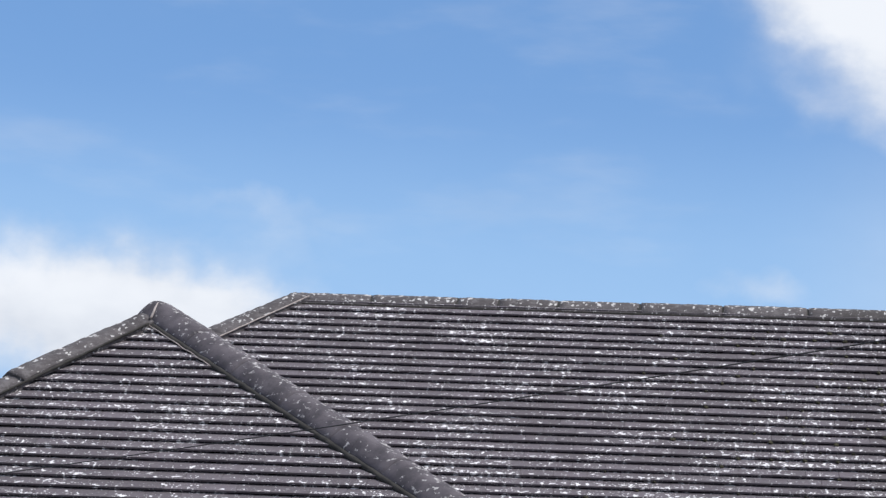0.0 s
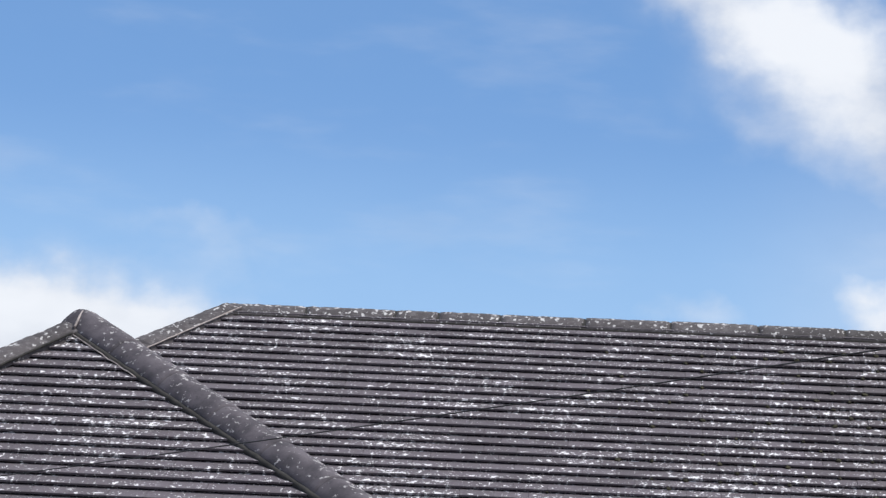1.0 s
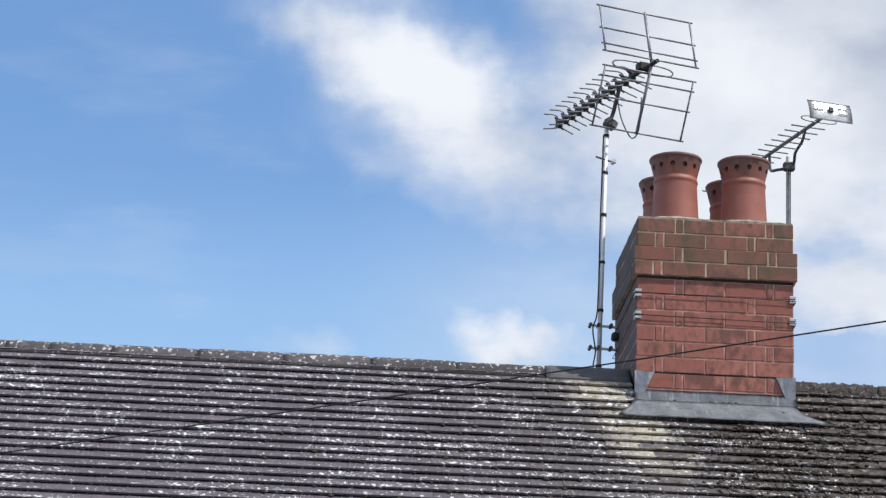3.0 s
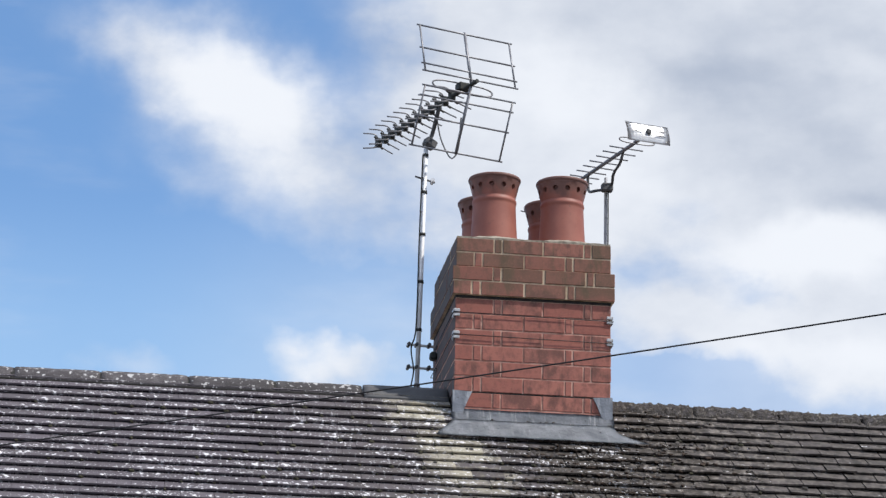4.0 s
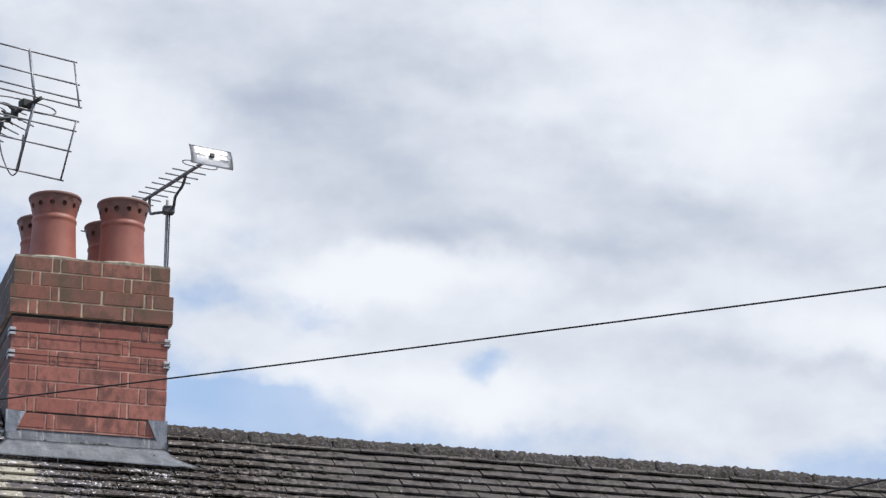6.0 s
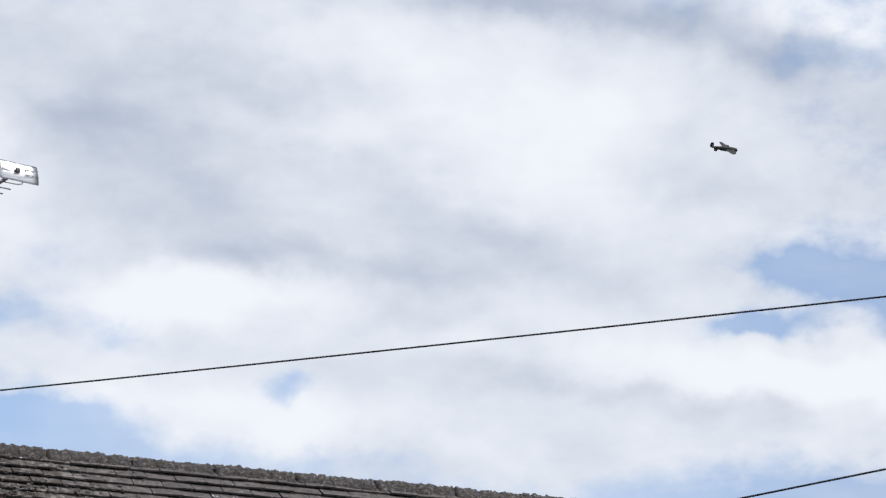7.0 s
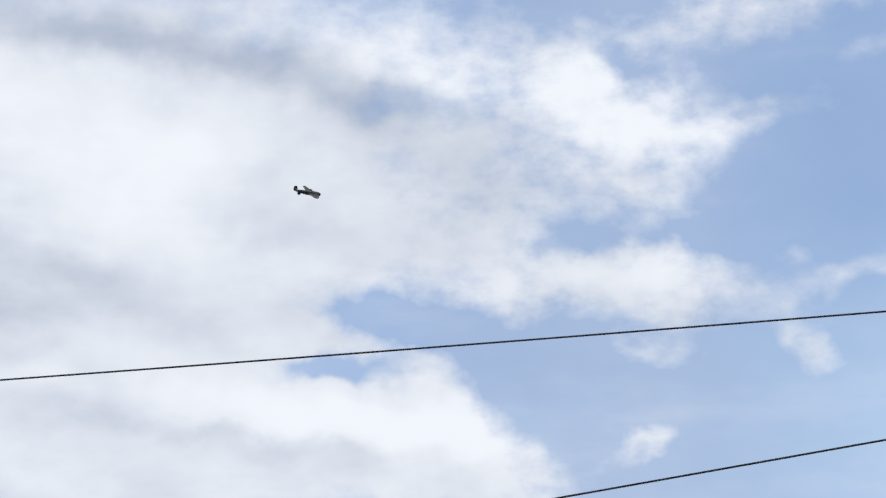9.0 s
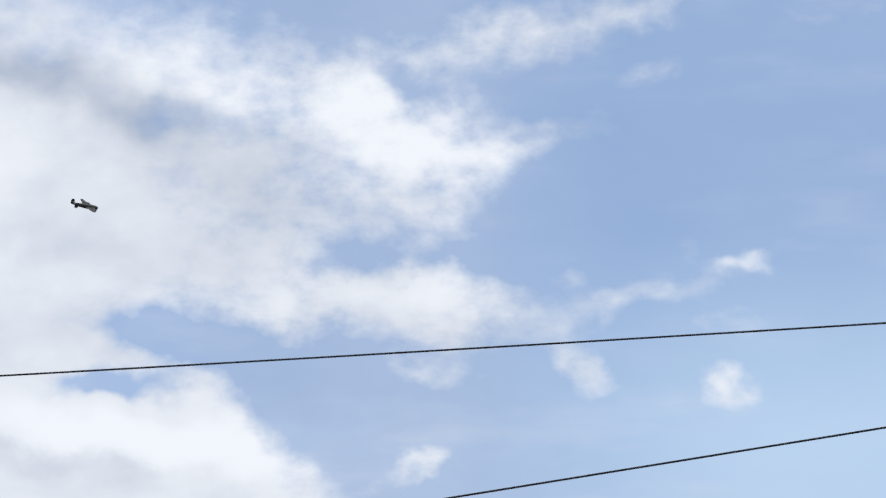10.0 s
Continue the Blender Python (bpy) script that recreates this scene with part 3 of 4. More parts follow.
s_main = (APEX - EAVES) / math.sin(PITCH)
y_eave = RIDGE_Y - (APEX - EAVES) / math.tan(PITCH)
s_wing = (WING_Z - EAVES) / math.sin(WING_PITCH)
wing_run = (WING_Z - EAVES) / math.tan(WING_PITCH)
main_run = RIDGE_Y - y_eave

house = empty("house", (2, 16, 0), "pair of low houses with steep tiled roofs and pale walls", "house")
bm = bmesh.new()
box(bm, (HIP_X - main_run + 0.35, y_eave + 0.35, 0.002), (END_X - 0.3, 2 * RIDGE_Y - y_eave - 0.35, EAVES - 0.02))
part("wall", bm, WALL_PAINT, house, "pale painted wall")
bm = bmesh.new()
box(bm, (WING_X - wing_run + 0.3, WING_Y - wing_run + 0.3, 0.002), (WING_X + wing_run - 0.3, y_eave + 0.34, EAVES - 0.02))
part("wing_wall", bm, WALL_PAINT, house, "pale painted wall of the projecting wing")


def slab(bm, pts, drop=0.05):
    """A sloping board with thickness below the given outline."""
    a = [bm.verts.new(p) for p in pts]
    b = [bm.verts.new((p[0], p[1], p[2] - drop)) for p in pts]
    bm.faces.new(a)
    bm.faces.new(b[::-1])
    n = len(pts)
    for i in range(n):
        bm.faces.new((a[i], b[i], b[(i + 1) % n], a[(i + 1) % n]))


bm = bmesh.new()
yb = 2 * RIDGE_Y - y_eave
slab(bm, [(HIP_X, RIDGE_Y, APEX), (HIP_X - main_run, y_eave, EAVES), (END_X, y_eave, EAVES), (END_X, RIDGE_Y, APEX)])
main_deck = part("roof_deck", bm, FELT, house)
bm = bmesh.new()
slab(bm, [(HIP_X, RIDGE_Y, APEX), (END_X, RIDGE_Y, APEX), (END_X, yb, EAVES), (HIP_X - main_run, yb, EAVES)])
part("back_roof", bm, TILE, house)
bm = bmesh.new()
slab(bm, [(HIP_X, RIDGE_Y, APEX), (HIP_X - main_run, yb, EAVES), (HIP_X - main_run, y_eave, EAVES)])
part("hip_roof", bm, TILE, house)
wing_back = RIDGE_Y - (APEX - WING_Z) / math.tan(PITCH)
y_low = RIDGE_Y - (APEX - EAVES) / math.tan(PITCH)
bm = bmesh.new()
slab(bm, [(WING_X, WING_Y, WING_Z), (WING_X - HIP_L * wing_run, WING_Y - wing_run, EAVES), (WING_X + HIP_R * wing_run, WING_Y - wing_run, EAVES)])
wing_deck = part("wing_deck", bm, FELT, house)
for sgn in (-1, 1):
    bm = bmesh.new()
    side = WING_X + (HIP_R if sgn > 0 else -HIP_L) * wing_run
    pts = [(WING_X, WING_Y, WING_Z), (side, WING_Y - wing_run, EAVES), (side, y_low, EAVES), (WING_X, wing_back, WING_Z)]
    slab(bm, pts if sgn < 0 else pts[::-1])
    part("wing_side_roof", bm, TILE, house)

# ---- roof tiles ----
rng = random.Random(7)


def slope_frame(x, y, z, pitch):
    """u along the eaves, s down the slope, n out of it."""
    u = Vector((1, 0, 0))
    s = Vector((0, -math.cos(pitch), -math.sin(pitch)))
    n = Vector((0, -math.sin(pitch), math.cos(pitch)))
    return Vector((x, y, z)), u, s, n


def tile_corners(u0, u1, s0, s1, rough, lift=0.027):
    """Eight corners of a tile in u, s, n: its tail lifted on the row below."""
    a, b = rng.uniform(-rough, rough), rng.uniform(-rough, rough)
    t = 0.010
    return [(u0, s0, 0.002), (u1, s0, 0.002), (u1, s1 + b, lift + b), (u0, s1 + a, lift + a),
            (u0, s0, 0.002 + t), (u1, s0, 0.002 + t), (u1, s1 + b, lift + t + b), (u0, s1 + a, lift + t + a)]


TILE_FACES = [(4, 5, 6, 7), (3, 2, 1, 0)[::-1], (3, 7, 6, 2)[::-1], (0, 4, 7, 3)[::-1], (1, 2, 6, 5)[::-1]]


def lay(origin, u, s, n, rows, left, right, skip, gauge=GAUGE, shift=0.0):
    """Rows of tiles in one mesh, clipped to the bounds left(s) and right(s)."""
    verts, faces = [], []
    for row in range(rows):
        s1 = (row + 1) * gauge + shift
        s0 = s1 - gauge - 0.035
        lo, hi = left(s1), right(s1)
        k0 = math.floor(lo / TILE_W) - 1
        wave = 0.004 * math.sin(row * 1.7)
        for k in range(k0, math.ceil(hi / TILE_W) + 1):
            a = (k + 0.5 * (row % 2)) * TILE_W + 0.0008 + wave
            b = a + TILE_W - (0.0016 if a < PARTY_X else 0.006)
            a, b = max(a, lo), min(b, hi)
            if b - a < 0.02 or skip(row, (a + b) / 2, s1):
                continue
            c = tile_corners(a, b, max(s0, 0), s1, *((0.002, 0.027) if a < PARTY_X else (0.008, 0.026)))
            lo2, hi2 = left(max(s0, 0)), right(max(s0, 0))
            c = [(min(max(p, lo2), hi2) if q < s1 - 0.05 else p, q, r) for p, q, r in c]
            i = len(verts)
            verts += [tuple(origin + u * p + s * q + n * r) for p, q, r in c]
            faces += [tuple(i + j for j in f) for f in TILE_FACES]
    return verts, faces


def tile_sheet(name, data, parent, label):
    me = bpy.data.meshes.new(name)
    me.from_pydata(data[0], [], data[1])
    me.materials.append(TILE)
    ob = new(name, me)
    ob.parent = parent
    ob.matrix_parent_inverse = parent.matrix_world.inverted()
    return tagged(ob, label, kind="stuff")


STACK = (2.110, 2.953, 15.80, 16.70)  # the stack's faces: x, x, y, y
NEAR = (1.16, 3.64, 19)               # the stretch whose tiles are laid one by one: x, x, rows


def in_stack(x, s):
    y = RIDGE_Y - s * math.cos(PITCH)
    return STACK[0] + 0.085 < x < STACK[1] - 0.085 and y > STACK[2] + 0.06


def under_wing(x, s):
    z = APEX - s * math.sin(PITCH)
    return z < WING_Z - abs(x - WING_X) * math.tan(WING_PITCH) - 0.3


def is_near(row, x):
    return NEAR[0] < x < NEAR[1] and 0 < row < NEAR[2]


O, U, S, NN = slope_frame(0, RIDGE_Y, APEX, PITCH)
rows_main = int(s_main / GAUGE)
hip_left = lambda s: HIP_X - s * math.cos(PITCH)
tile_sheet("roof_tiles", lay(O, U, S, NN, rows_main, hip_left, lambda s: END_X, lambda r, x, s: in_stack(x, s) or under_wing(x, s) or is_near(r, x)), house,
           "grey concrete plain tiles spotted with white lichen")
OW, UW, SW, NW = slope_frame(WING_X, WING_Y, WING_Z, WING_PITCH)
tile_sheet("wing_tiles", lay(OW, UW, SW, NW, int(s_wing / WING_GAUGE), lambda s: -HIP_L * s * math.cos(WING_PITCH), lambda s: max(0.02, HIP_R * s * math.cos(WING_PITCH) - 0.05), lambda r, x, s: False, WING_GAUGE, WING_SHIFT), house,
           "grey concrete plain tiles spotted with white lichen")

# ---- ridge and hip tiles ----


def ridge_piece(length, legs, drop, top_r, thick, rough, seed, round_top=0.0):
    """An angled ridge tile along x with a rounded crest, its underside hollow; legs long, falling by drop (radians)."""
    bm = bmesh.new()
    prof = []
    for side in (-1, 1):
        pts = [(side * (legs * math.cos(drop)), -legs * math.sin(drop)), (side * legs * 0.55 * math.cos(drop), -legs * 0.55 * math.sin(drop) + 0.004), (side * top_r, -top_r * math.tan(drop) * 0.75)]
        prof += pts if side < 0 else pts[::-1]
    prof.insert(3, (0.0, -0.002))
    if round_top:
        prof = [(t * legs * math.cos(drop), -legs * math.sin(drop) * abs(t) ** round_top) for t in [k / 7 - 1 for k in range(15)]]
    segs = max(2, int(length / 0.03))
    outer, inner = [], []
    for i in range(segs + 1):
        x = length * i / segs
        ro, ri = [], []
        for j, (y, z) in enumerate(prof):
            k = rough * noise.noise(Vector((x * 22 + seed * 5.1, y * 25, z * 25 + seed))) if rough else 0.0
            edge = 0.003 if i in (0, segs) else 0.0
            ro.append(bm.verts.new((x, y, z + k - edge)))
            ri.append(bm.verts.new((x, y * 0.94, z - thick)))
        outer.append(ro)
        inner.append(ri)
    m = len(prof)
    for i in range(segs):
        for j in range(m - 1):
            f = bm.faces.new((outer[i][j], outer[i + 1][j], outer[i + 1][j + 1], outer[i][j + 1]))
            f.smooth = True
            bm.faces.new((inner[i][j], inner[i][j + 1], inner[i + 1][j + 1], inner[i + 1][j]))
        for j in (0, m - 1):
            q = (outer[i][j], inner[i][j], inner[i + 1][j], outer[i + 1][j])
            bm.faces.new(q if j == 0 else q[::-1])
    for i in (0, segs):
        for j in range(m - 1):
            q = (outer[i][j], outer[i][j + 1], inner[i][j + 1], inner[i][j])
            bm.faces.new(q if i == 0 else q[::-1])
    bmesh.ops.recalc_face_normals(bm, faces=bm.faces)
    return bm


JOINTS = [-2.12, -1.69, -1.21, -0.98, -0.65, -0.20, 0.255, 0.72, 1.178, 1.644]
for i, (a, b) in enumerate(zip(JOINTS, JOINTS[1:])):
    p = part("ridge_tile", ridge_piece(b - a - 0.011, 0.130, PITCH, 0.036, 0.024, 0.004, i), RIDGE, house)
    p.matrix_world = pose(a, RIDGE_Y, APEX + 0.043 + rng.uniform(-0.003, 0.003), rng.uniform(-1, 1), 0, 0)
p = part("ridge_end", ridge_piece(0.455, 0.150, PITCH, 0.045, 0.03, 0.0, 3), LEAD_DARK, house, "smooth dark lead-covered ridge end beside the stack")
p.matrix_world = pose(1.648, RIDGE_Y, APEX + 0.045)
# the bedding shows as a dark strip that paints the ridge's shadow line
p = part("ridge_shade_bedding", ridge_piece(3.76, 0.134, PITCH, 0.030, 0.05, 0.0, 1), SHADE_BEDDING, house, "mortar bedding, dark to paint the shadow line under the ridge")
p.matrix_world = pose(HIP_X, RIDGE_Y, APEX + 0.0375)
bm = bmesh.new()
tube(bm, [OW + NW * 0.082 + SW * 0.012, OW + NW * 0.080 + SW * 0.06 - UW * 0.006, OW + NW * 0.064 + SW * 0.15 - UW * 0.016], 0.0065, 7)
part("apex_mortar", bm, HIP_MORTAR, house, "pale mortar joint where the hips meet")


def mossy_ridge(length, seed):
    """A half-round ridge tile under a lumpy crust of moss, along x."""
    bm = bmesh.new()
    nx, na = int(length / 0.011), 16
    rows = []
    for i in range(nx + 1):
        x = length * i / nx
        end = min(x, length - x)
        row = []
        for j in range(na + 1):
            a = math.pi * (-0.06 + 1.12 * j / na)
            q = Vector((x + seed * 3.7, math.cos(a) * 0.3, math.sin(a) * 0.3))
            lump = 0.009 * noise.noise(q * 24) + 0.010 * noise.noise(q * 66)
            r = 1 + (lump - (0.016 if end < 0.008 else 0.0)) / 0.09
            row.append(bm.verts.new((x, -math.cos(a) * 0.140 * r, math.sin(a) * 0.112 * r - 0.088)))
        rows.append(row)
    for A, B in zip(rows, rows[1:]):
        for j in range(na):
            bm.faces.new((A[j], B[j], B[j + 1], A[j + 1])).smooth = True
    bm.faces.new(rows[0])
    bm.faces.new(rows[-1][::-1])
    return bm


x = STACK[1] + 0.012
i = 0
while x < END_X - 0.5:
    p = part("ridge_tile", mossy_ridge(0.466, 20 + i), RIDGE_MOSS, house, "rough ridge tile crusted with dry moss")
    p.matrix_world = pose(x, RIDGE_Y, APEX - 0.013 + rng.uniform(-0.006, 0.003), rng.uniform(-1.5, 1.5), 0, 0)
    x += 0.467
    i += 1


def hip_run(top, way, length, step, parent, material, radius, rough, drop, label, round_top=0.0, lift=0.062, start=0.01, sink=-1.2):
    """Tiles down a hip, each lapping on the one below it."""
    way = Vector(way).normalized()
    side = way.cross(Vector((0, 0, 1))).normalized()
    upn = side.cross(way).normalized()
    count = int(length / step)
    for i in range(count):
        p = part("hip_tile", ridge_piece(step + 0.02, radius, drop, 0.05, 0.028, rough, 60 + i, round_top), material, parent, label)
        at = Vector(top) + way * (i * step - start) + upn * (lift + 0.008 * ((i * 37) % 3 - 1) * (rough > 0.003))
        rot = Matrix((way, side, upn)).transposed().to_4x4()
        tilt = pose(0, 0, 0, 0, sink, 0)
        p.matrix_world = Matrix.Translation(at) @ rot @ tilt


tp, tw = math.tan(PITCH), math.tan(WING_PITCH)
hip_run((HIP_X, RIDGE_Y, APEX), (-1, -1, -tp), 5.5, 0.33, house, RIDGE, 0.12, 0.006, radians(28), "", 0.0, 0.052)
hip_run((WING_X, WING_Y, WING_Z), (-HIP_L, -1, -tw), 4.2, 0.33, house, RIDGE, 0.12, 0.004, radians(28), "", 0.0, 0.066, 0.01, -0.7)
hip_run((WING_X, WING_Y, WING_Z), (HIP_R, -1, -tw), 4.2, 0.42, house, HIP, 0.150, 0.0025, radians(38), "smooth half-round grey hip tile", 2.9, 0.078, 0.02, -0.35)


def fillet(name, top, way, side_off, drop, length, r, material, jag, label):
    """A thin line along a hip's lower edge: pale for mortar, dark for painted shade."""
    way = Vector(way).normalized()
    side = way.cross(Vector((0, 0, 1))).normalized()
    upn = side.cross(way).normalized()
    n = int(length / 0.03)
    pts = [Vector(top) + way * (length * k / n) + side * (side_off + jag * noise.noise(Vector((k * 0.31, side_off, 3)))) + upn * (drop + 0.6 * jag * noise.noise(Vector((k * 0.47, 7, drop)))) for k in range(n + 1)]
    bar(name, pts, r, material, house, label, 6)


fillet("hip_edge_line", (HIP_X, RIDGE_Y, APEX), (-1, -1, -tp), -0.112, 0.000, 1.6, 0.0036, HIP_MORTAR, 0.003, "thin pale mortar line under the hip tiles")
# the dark lines paint the shadow gap below the wing's hip tiles
fillet("hip_edge_line", (WING_X + 0.06, WING_Y - 0.05, WING_Z - 0.045), (HIP_R, -1, -tw), 0.118, -0.030, 3.0, 0.0170, SHADE_BEDDING, 0.006, "dark ragged mortar painting the shade under the hip tiles")
fillet("hip_edge_line", (WING_X + 0.06, WING_Y - 0.05, WING_Z - 0.045), (HIP_R, -1, -tw), 0.138, -0.030, 0.6, 0.0030, HIP_MORTAR, 0.008, "pale ragged mortar edge under the hip tiles")
fillet("hip_edge_line", (WING_X - 0.10, WING_Y - 0.11, WING_Z - 0.090), (-HIP_L, -1, -tw), -0.112, 0.006, 1.8, 0.0060, SHADE_BEDDING, 0.003, "dark line painting the shade under the hip tiles")
for i in range(1):
    p = part("ridge_tile", ridge_piece(0.45, 0.155, WING_PITCH, 0.035, 0.022, 0.004, 40 + i), RIDGE, house)
    p.matrix_world = Matrix.Translation((WING_X, WING_Y + 0.42 + 0.457 * i, WING_Z + 0.030)) @ pose(0, 0, 0, 0, 0, 90)

# ---- chimney stack ----
COURSE, COURSE_LOW = 0.0816, 0.0866
stack = empty("chimney_stack", (2.53, 16.25, 5.6), "red brick chimney stack with oversailing top courses and pale joints", "chimney")
bm = bmesh.new()
box(bm, (STACK[0] + 0.001, STACK[2] + 0.001, 5.0), (STACK[1] - 0.001, STACK[3] - 0.001, 6.752))
box(bm, (STACK[0] - 0.016, STACK[2] - 0.017, 6.435), (STACK[1] + 0.016, STACK[3] + 0.016, 6.588))
part("mortar_core", bm, MORTAR, stack, "pale crumbly mortar")
# dark strips: the oversail's shadow, painted, and a dark joint lower down
for z0, z1 in ((6.419, 6.434), (5.896, 5.904)):
    bm = bmesh.new()
    box(bm, (STACK[0] - 0.0005, STACK[2] - 0.0005, z0), (STACK[1] + 0.0005, STACK[3] + 0.0005, z1))
    part("joint_shade", bm, SHADE_BEDDING, stack, "dark strip painting shade along a weathered joint")
BOND_A, BOND_B = (0.206, 0.044, 0.221, 0.221, 0.041, 0.109), (0.098, 0.047, 0.224, 0.222, 0.041, 0.210)
SIDE_A, SIDE_B = (0.102, 0.046, 0.221, 0.221, 0.221, 0.089), (0.212, 0.221, 0.221, 0.046, 0.200)
brick_meshes = {}


def brick_mesh(length):
    key = round(length, 2)
    if key not in brick_meshes:
        b = bmesh.new()
        box(b, (-length / 2, -0.05, -COURSE / 2 + 0.0042), (length / 2, 0.05, COURSE / 2 - 0.0042), 0.002)
        me = bpy.data.meshes.new("brick")
        b.to_mesh(me)
        b.free()
        me.materials.append(BRICK)
        brick_meshes[key] = me
    return brick_meshes[key]


bricks = []


def lay_bricks(z, lengths, x0, y0, turn, out):
    """One face's course from a corner: bricks 0.1 deep, out proud of the face."""
    total = sum(lengths)
    way = Vector((math.cos(radians(turn)), math.sin(radians(turn)), 0))
    nor = Vector((way.y, -way.x, 0))
    want = STACK[1] - STACK[0] if turn in (0, 180) else STACK[3] - STACK[2]
    if turn in (90, 270):
        out -= 0.002
    want += 2 * out
    k, p = want / total, 0.0
    for w in lengths:
        w *= k
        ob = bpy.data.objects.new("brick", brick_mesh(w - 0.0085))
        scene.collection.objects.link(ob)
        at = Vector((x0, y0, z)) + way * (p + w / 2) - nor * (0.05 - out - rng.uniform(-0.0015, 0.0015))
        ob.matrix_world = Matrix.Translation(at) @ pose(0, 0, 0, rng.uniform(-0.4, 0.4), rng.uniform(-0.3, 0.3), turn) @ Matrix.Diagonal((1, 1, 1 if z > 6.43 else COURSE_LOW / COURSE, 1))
        bricks.append(ob)
        p += w


# ---- pots ----


def chimney_pot(at):
    pot = empty("chimney_pot", at, "terracotta chimney pot with a flared, pierced rim", "chimney pot", "pots on the stack")
    bm = bmesh.new()
    body = [(0.131, 0.0), (0.130, 0.04), (0.127, 0.10), (0.1235, 0.16), (0.1205, 0.22), (0.118, 0.275), (0.1185, 0.288), (0.1215, 0.293), (0.1225, 0.301), (0.1205, 0.309), (0.1165, 0.315), (0.116, 0.322)]
    lathe(bm, body, at, 48)
    part("pot_body", bm, CLAY, pot)
    # the flared crown: an outer and an inner wall with round holes through both
    bm = bmesh.new()
    holes, z0, z1, r0, r1 = 12, 0.322, 0.418, 0.116, 0.140
    for k in range(holes):
        a0, a1 = k * math.tau / holes, (k + 1) * math.tau / holes

        def spot(a, h, inset):
            r = r0 + (r1 - r0) * h - inset
            return Vector((at[0] + r * math.cos(a), at[1] + r * math.sin(a), at[2] + z0 + (z1 - z0) * h))

        am = (a0 + a1) / 2
        ring = [(am + 0.108 * math.cos(q * math.tau / 16), 0.55 + 0.150 * math.sin(q * math.tau / 16)) for q in range(16)]
        rim = []
        for q in range(16):
            c, s = math.cos(q * math.tau / 16), math.sin(q * math.tau / 16)
            m = max(abs(c), abs(s))
            rim.append((am + (a1 - a0) / 2 * c / m, 0.5 + 0.5 * s / m))
        vo = [bm.verts.new(spot(a, h, 0)) for a, h in ring]
        ve = [bm.verts.new(spot(a, h, 0)) for a, h in rim]
        vt = [bm.verts.new(spot(a, h, 0.001)) for a, h in ring]
        vi = [bm.verts.new(spot(a, h, 0.02)) for a, h in ring]
        for q in range(16):
            w = (q + 1) % 16
            bm.faces.new((ve[q], ve[w], vo[w], vo[q])).smooth = True
            bm.faces.new((vt[q], vt[w], vi[w], vi[q]))
    lathe(bm, [(0.140, 0.418), (0.144, 0.421), (0.145, 0.432), (0.141, 0.438), (0.125, 0.438), (0.120, 0.43), (0.106, 0.33)], at, 42)
    bmesh.ops.remove_doubles(bm, verts=bm.verts, dist=0.0004)
    bmesh.ops.recalc_face_normals(bm, faces=bm.faces)
    part("pot_crown", bm, CLAY, pot, "flared crown pierced by round holes")
    bm = bmesh.new()
    lathe(bm, [(0.1, 0.34), (0.1, 0.05), (0.001, 0.05)], at, 24)
    part("flue", bm, SOOT, pot, "soot-black inside")
    return pot


POTS = [(2.345, 16.03), (2.722, 16.03), (2.345, 16.45), (2.722, 16.45)]
first_pot = chimney_pot((POTS[0][0], POTS[0][1], 6.735))
for x, y in POTS[1:]:
    copy_thing(first_pot, Matrix.Translation((x, y, 6.735)) @ pose(0, 0, 0, 0, 0, 40 * x))
bm = bmesh.new()
bmesh.ops.create_grid(bm, x_segments=26, y_segments=28, size=0.5)
for v in bm.verts:
    x, y = v.co.x * 0.838 + 2.5315, v.co.y * 0.892 + 16.25
    edge = min(x - 2.1125, 2.9505 - x, y - 15.804, 16.696 - y)
    near = min(math.hypot(x - a, y - b) for a, b in POTS)
    h = 0.020 * min(1, edge / 0.08) + 0.020 * max(0, 1 - max(0, near - 0.13) / 0.10)
    v.co = (x, y, 6.766 + h + 0.007 * noise.noise(Vector((x * 30, y * 30, 2))))
ext = bmesh.ops.extrude_face_region(bm, geom=bm.faces[:])
for v in [g for g in ext["geom"] if isinstance(g, bmesh.types.BMVert)]:
    v.co.z -= 0.028
bmesh.ops.recalc_face_normals(bm, faces=bm.faces)
part("flaunching", bm, FLAUNCH, stack, "rough grey mortar flaunching round the pots")

# ---- lead flashing ----
flash = empty("lead_flashing", (2.53, 15.7, 5.72), "grey lead apron and corner flashings dressed over the tiles", "flashing")


def sheet(name, fn, nu, nv, material, parent, thick=0.004, label=""):
    """A thin dressed sheet: fn(u, v) gives its points, u and v from 0 to 1."""
    bm = bmesh.new()
    g = [[bm.verts.new(fn(i / nu, j / nv)) for j in range(nv + 1)] for i in range(nu + 1)]
    for i in range(nu):
        for j in range(nv):
            bm.faces.new((g[i][j], g[i + 1][j], g[i + 1][j + 1], g[i][j + 1])).smooth = True
    bmesh.ops.solidify(bm, geom=bm.faces[:], thickness=thick)
    bmesh.ops.recalc_face_normals(bm, faces=bm.faces)
    return part(name, bm, material, parent, label)


def on_roof(x, y, up=0.034):
    """A point on the tiled slope, up above the deck."""
    s = (RIDGE_Y - y) / math.cos(PITCH)
    q = O + S * s + NN * up
    return Vector((x, q.y, q.z))


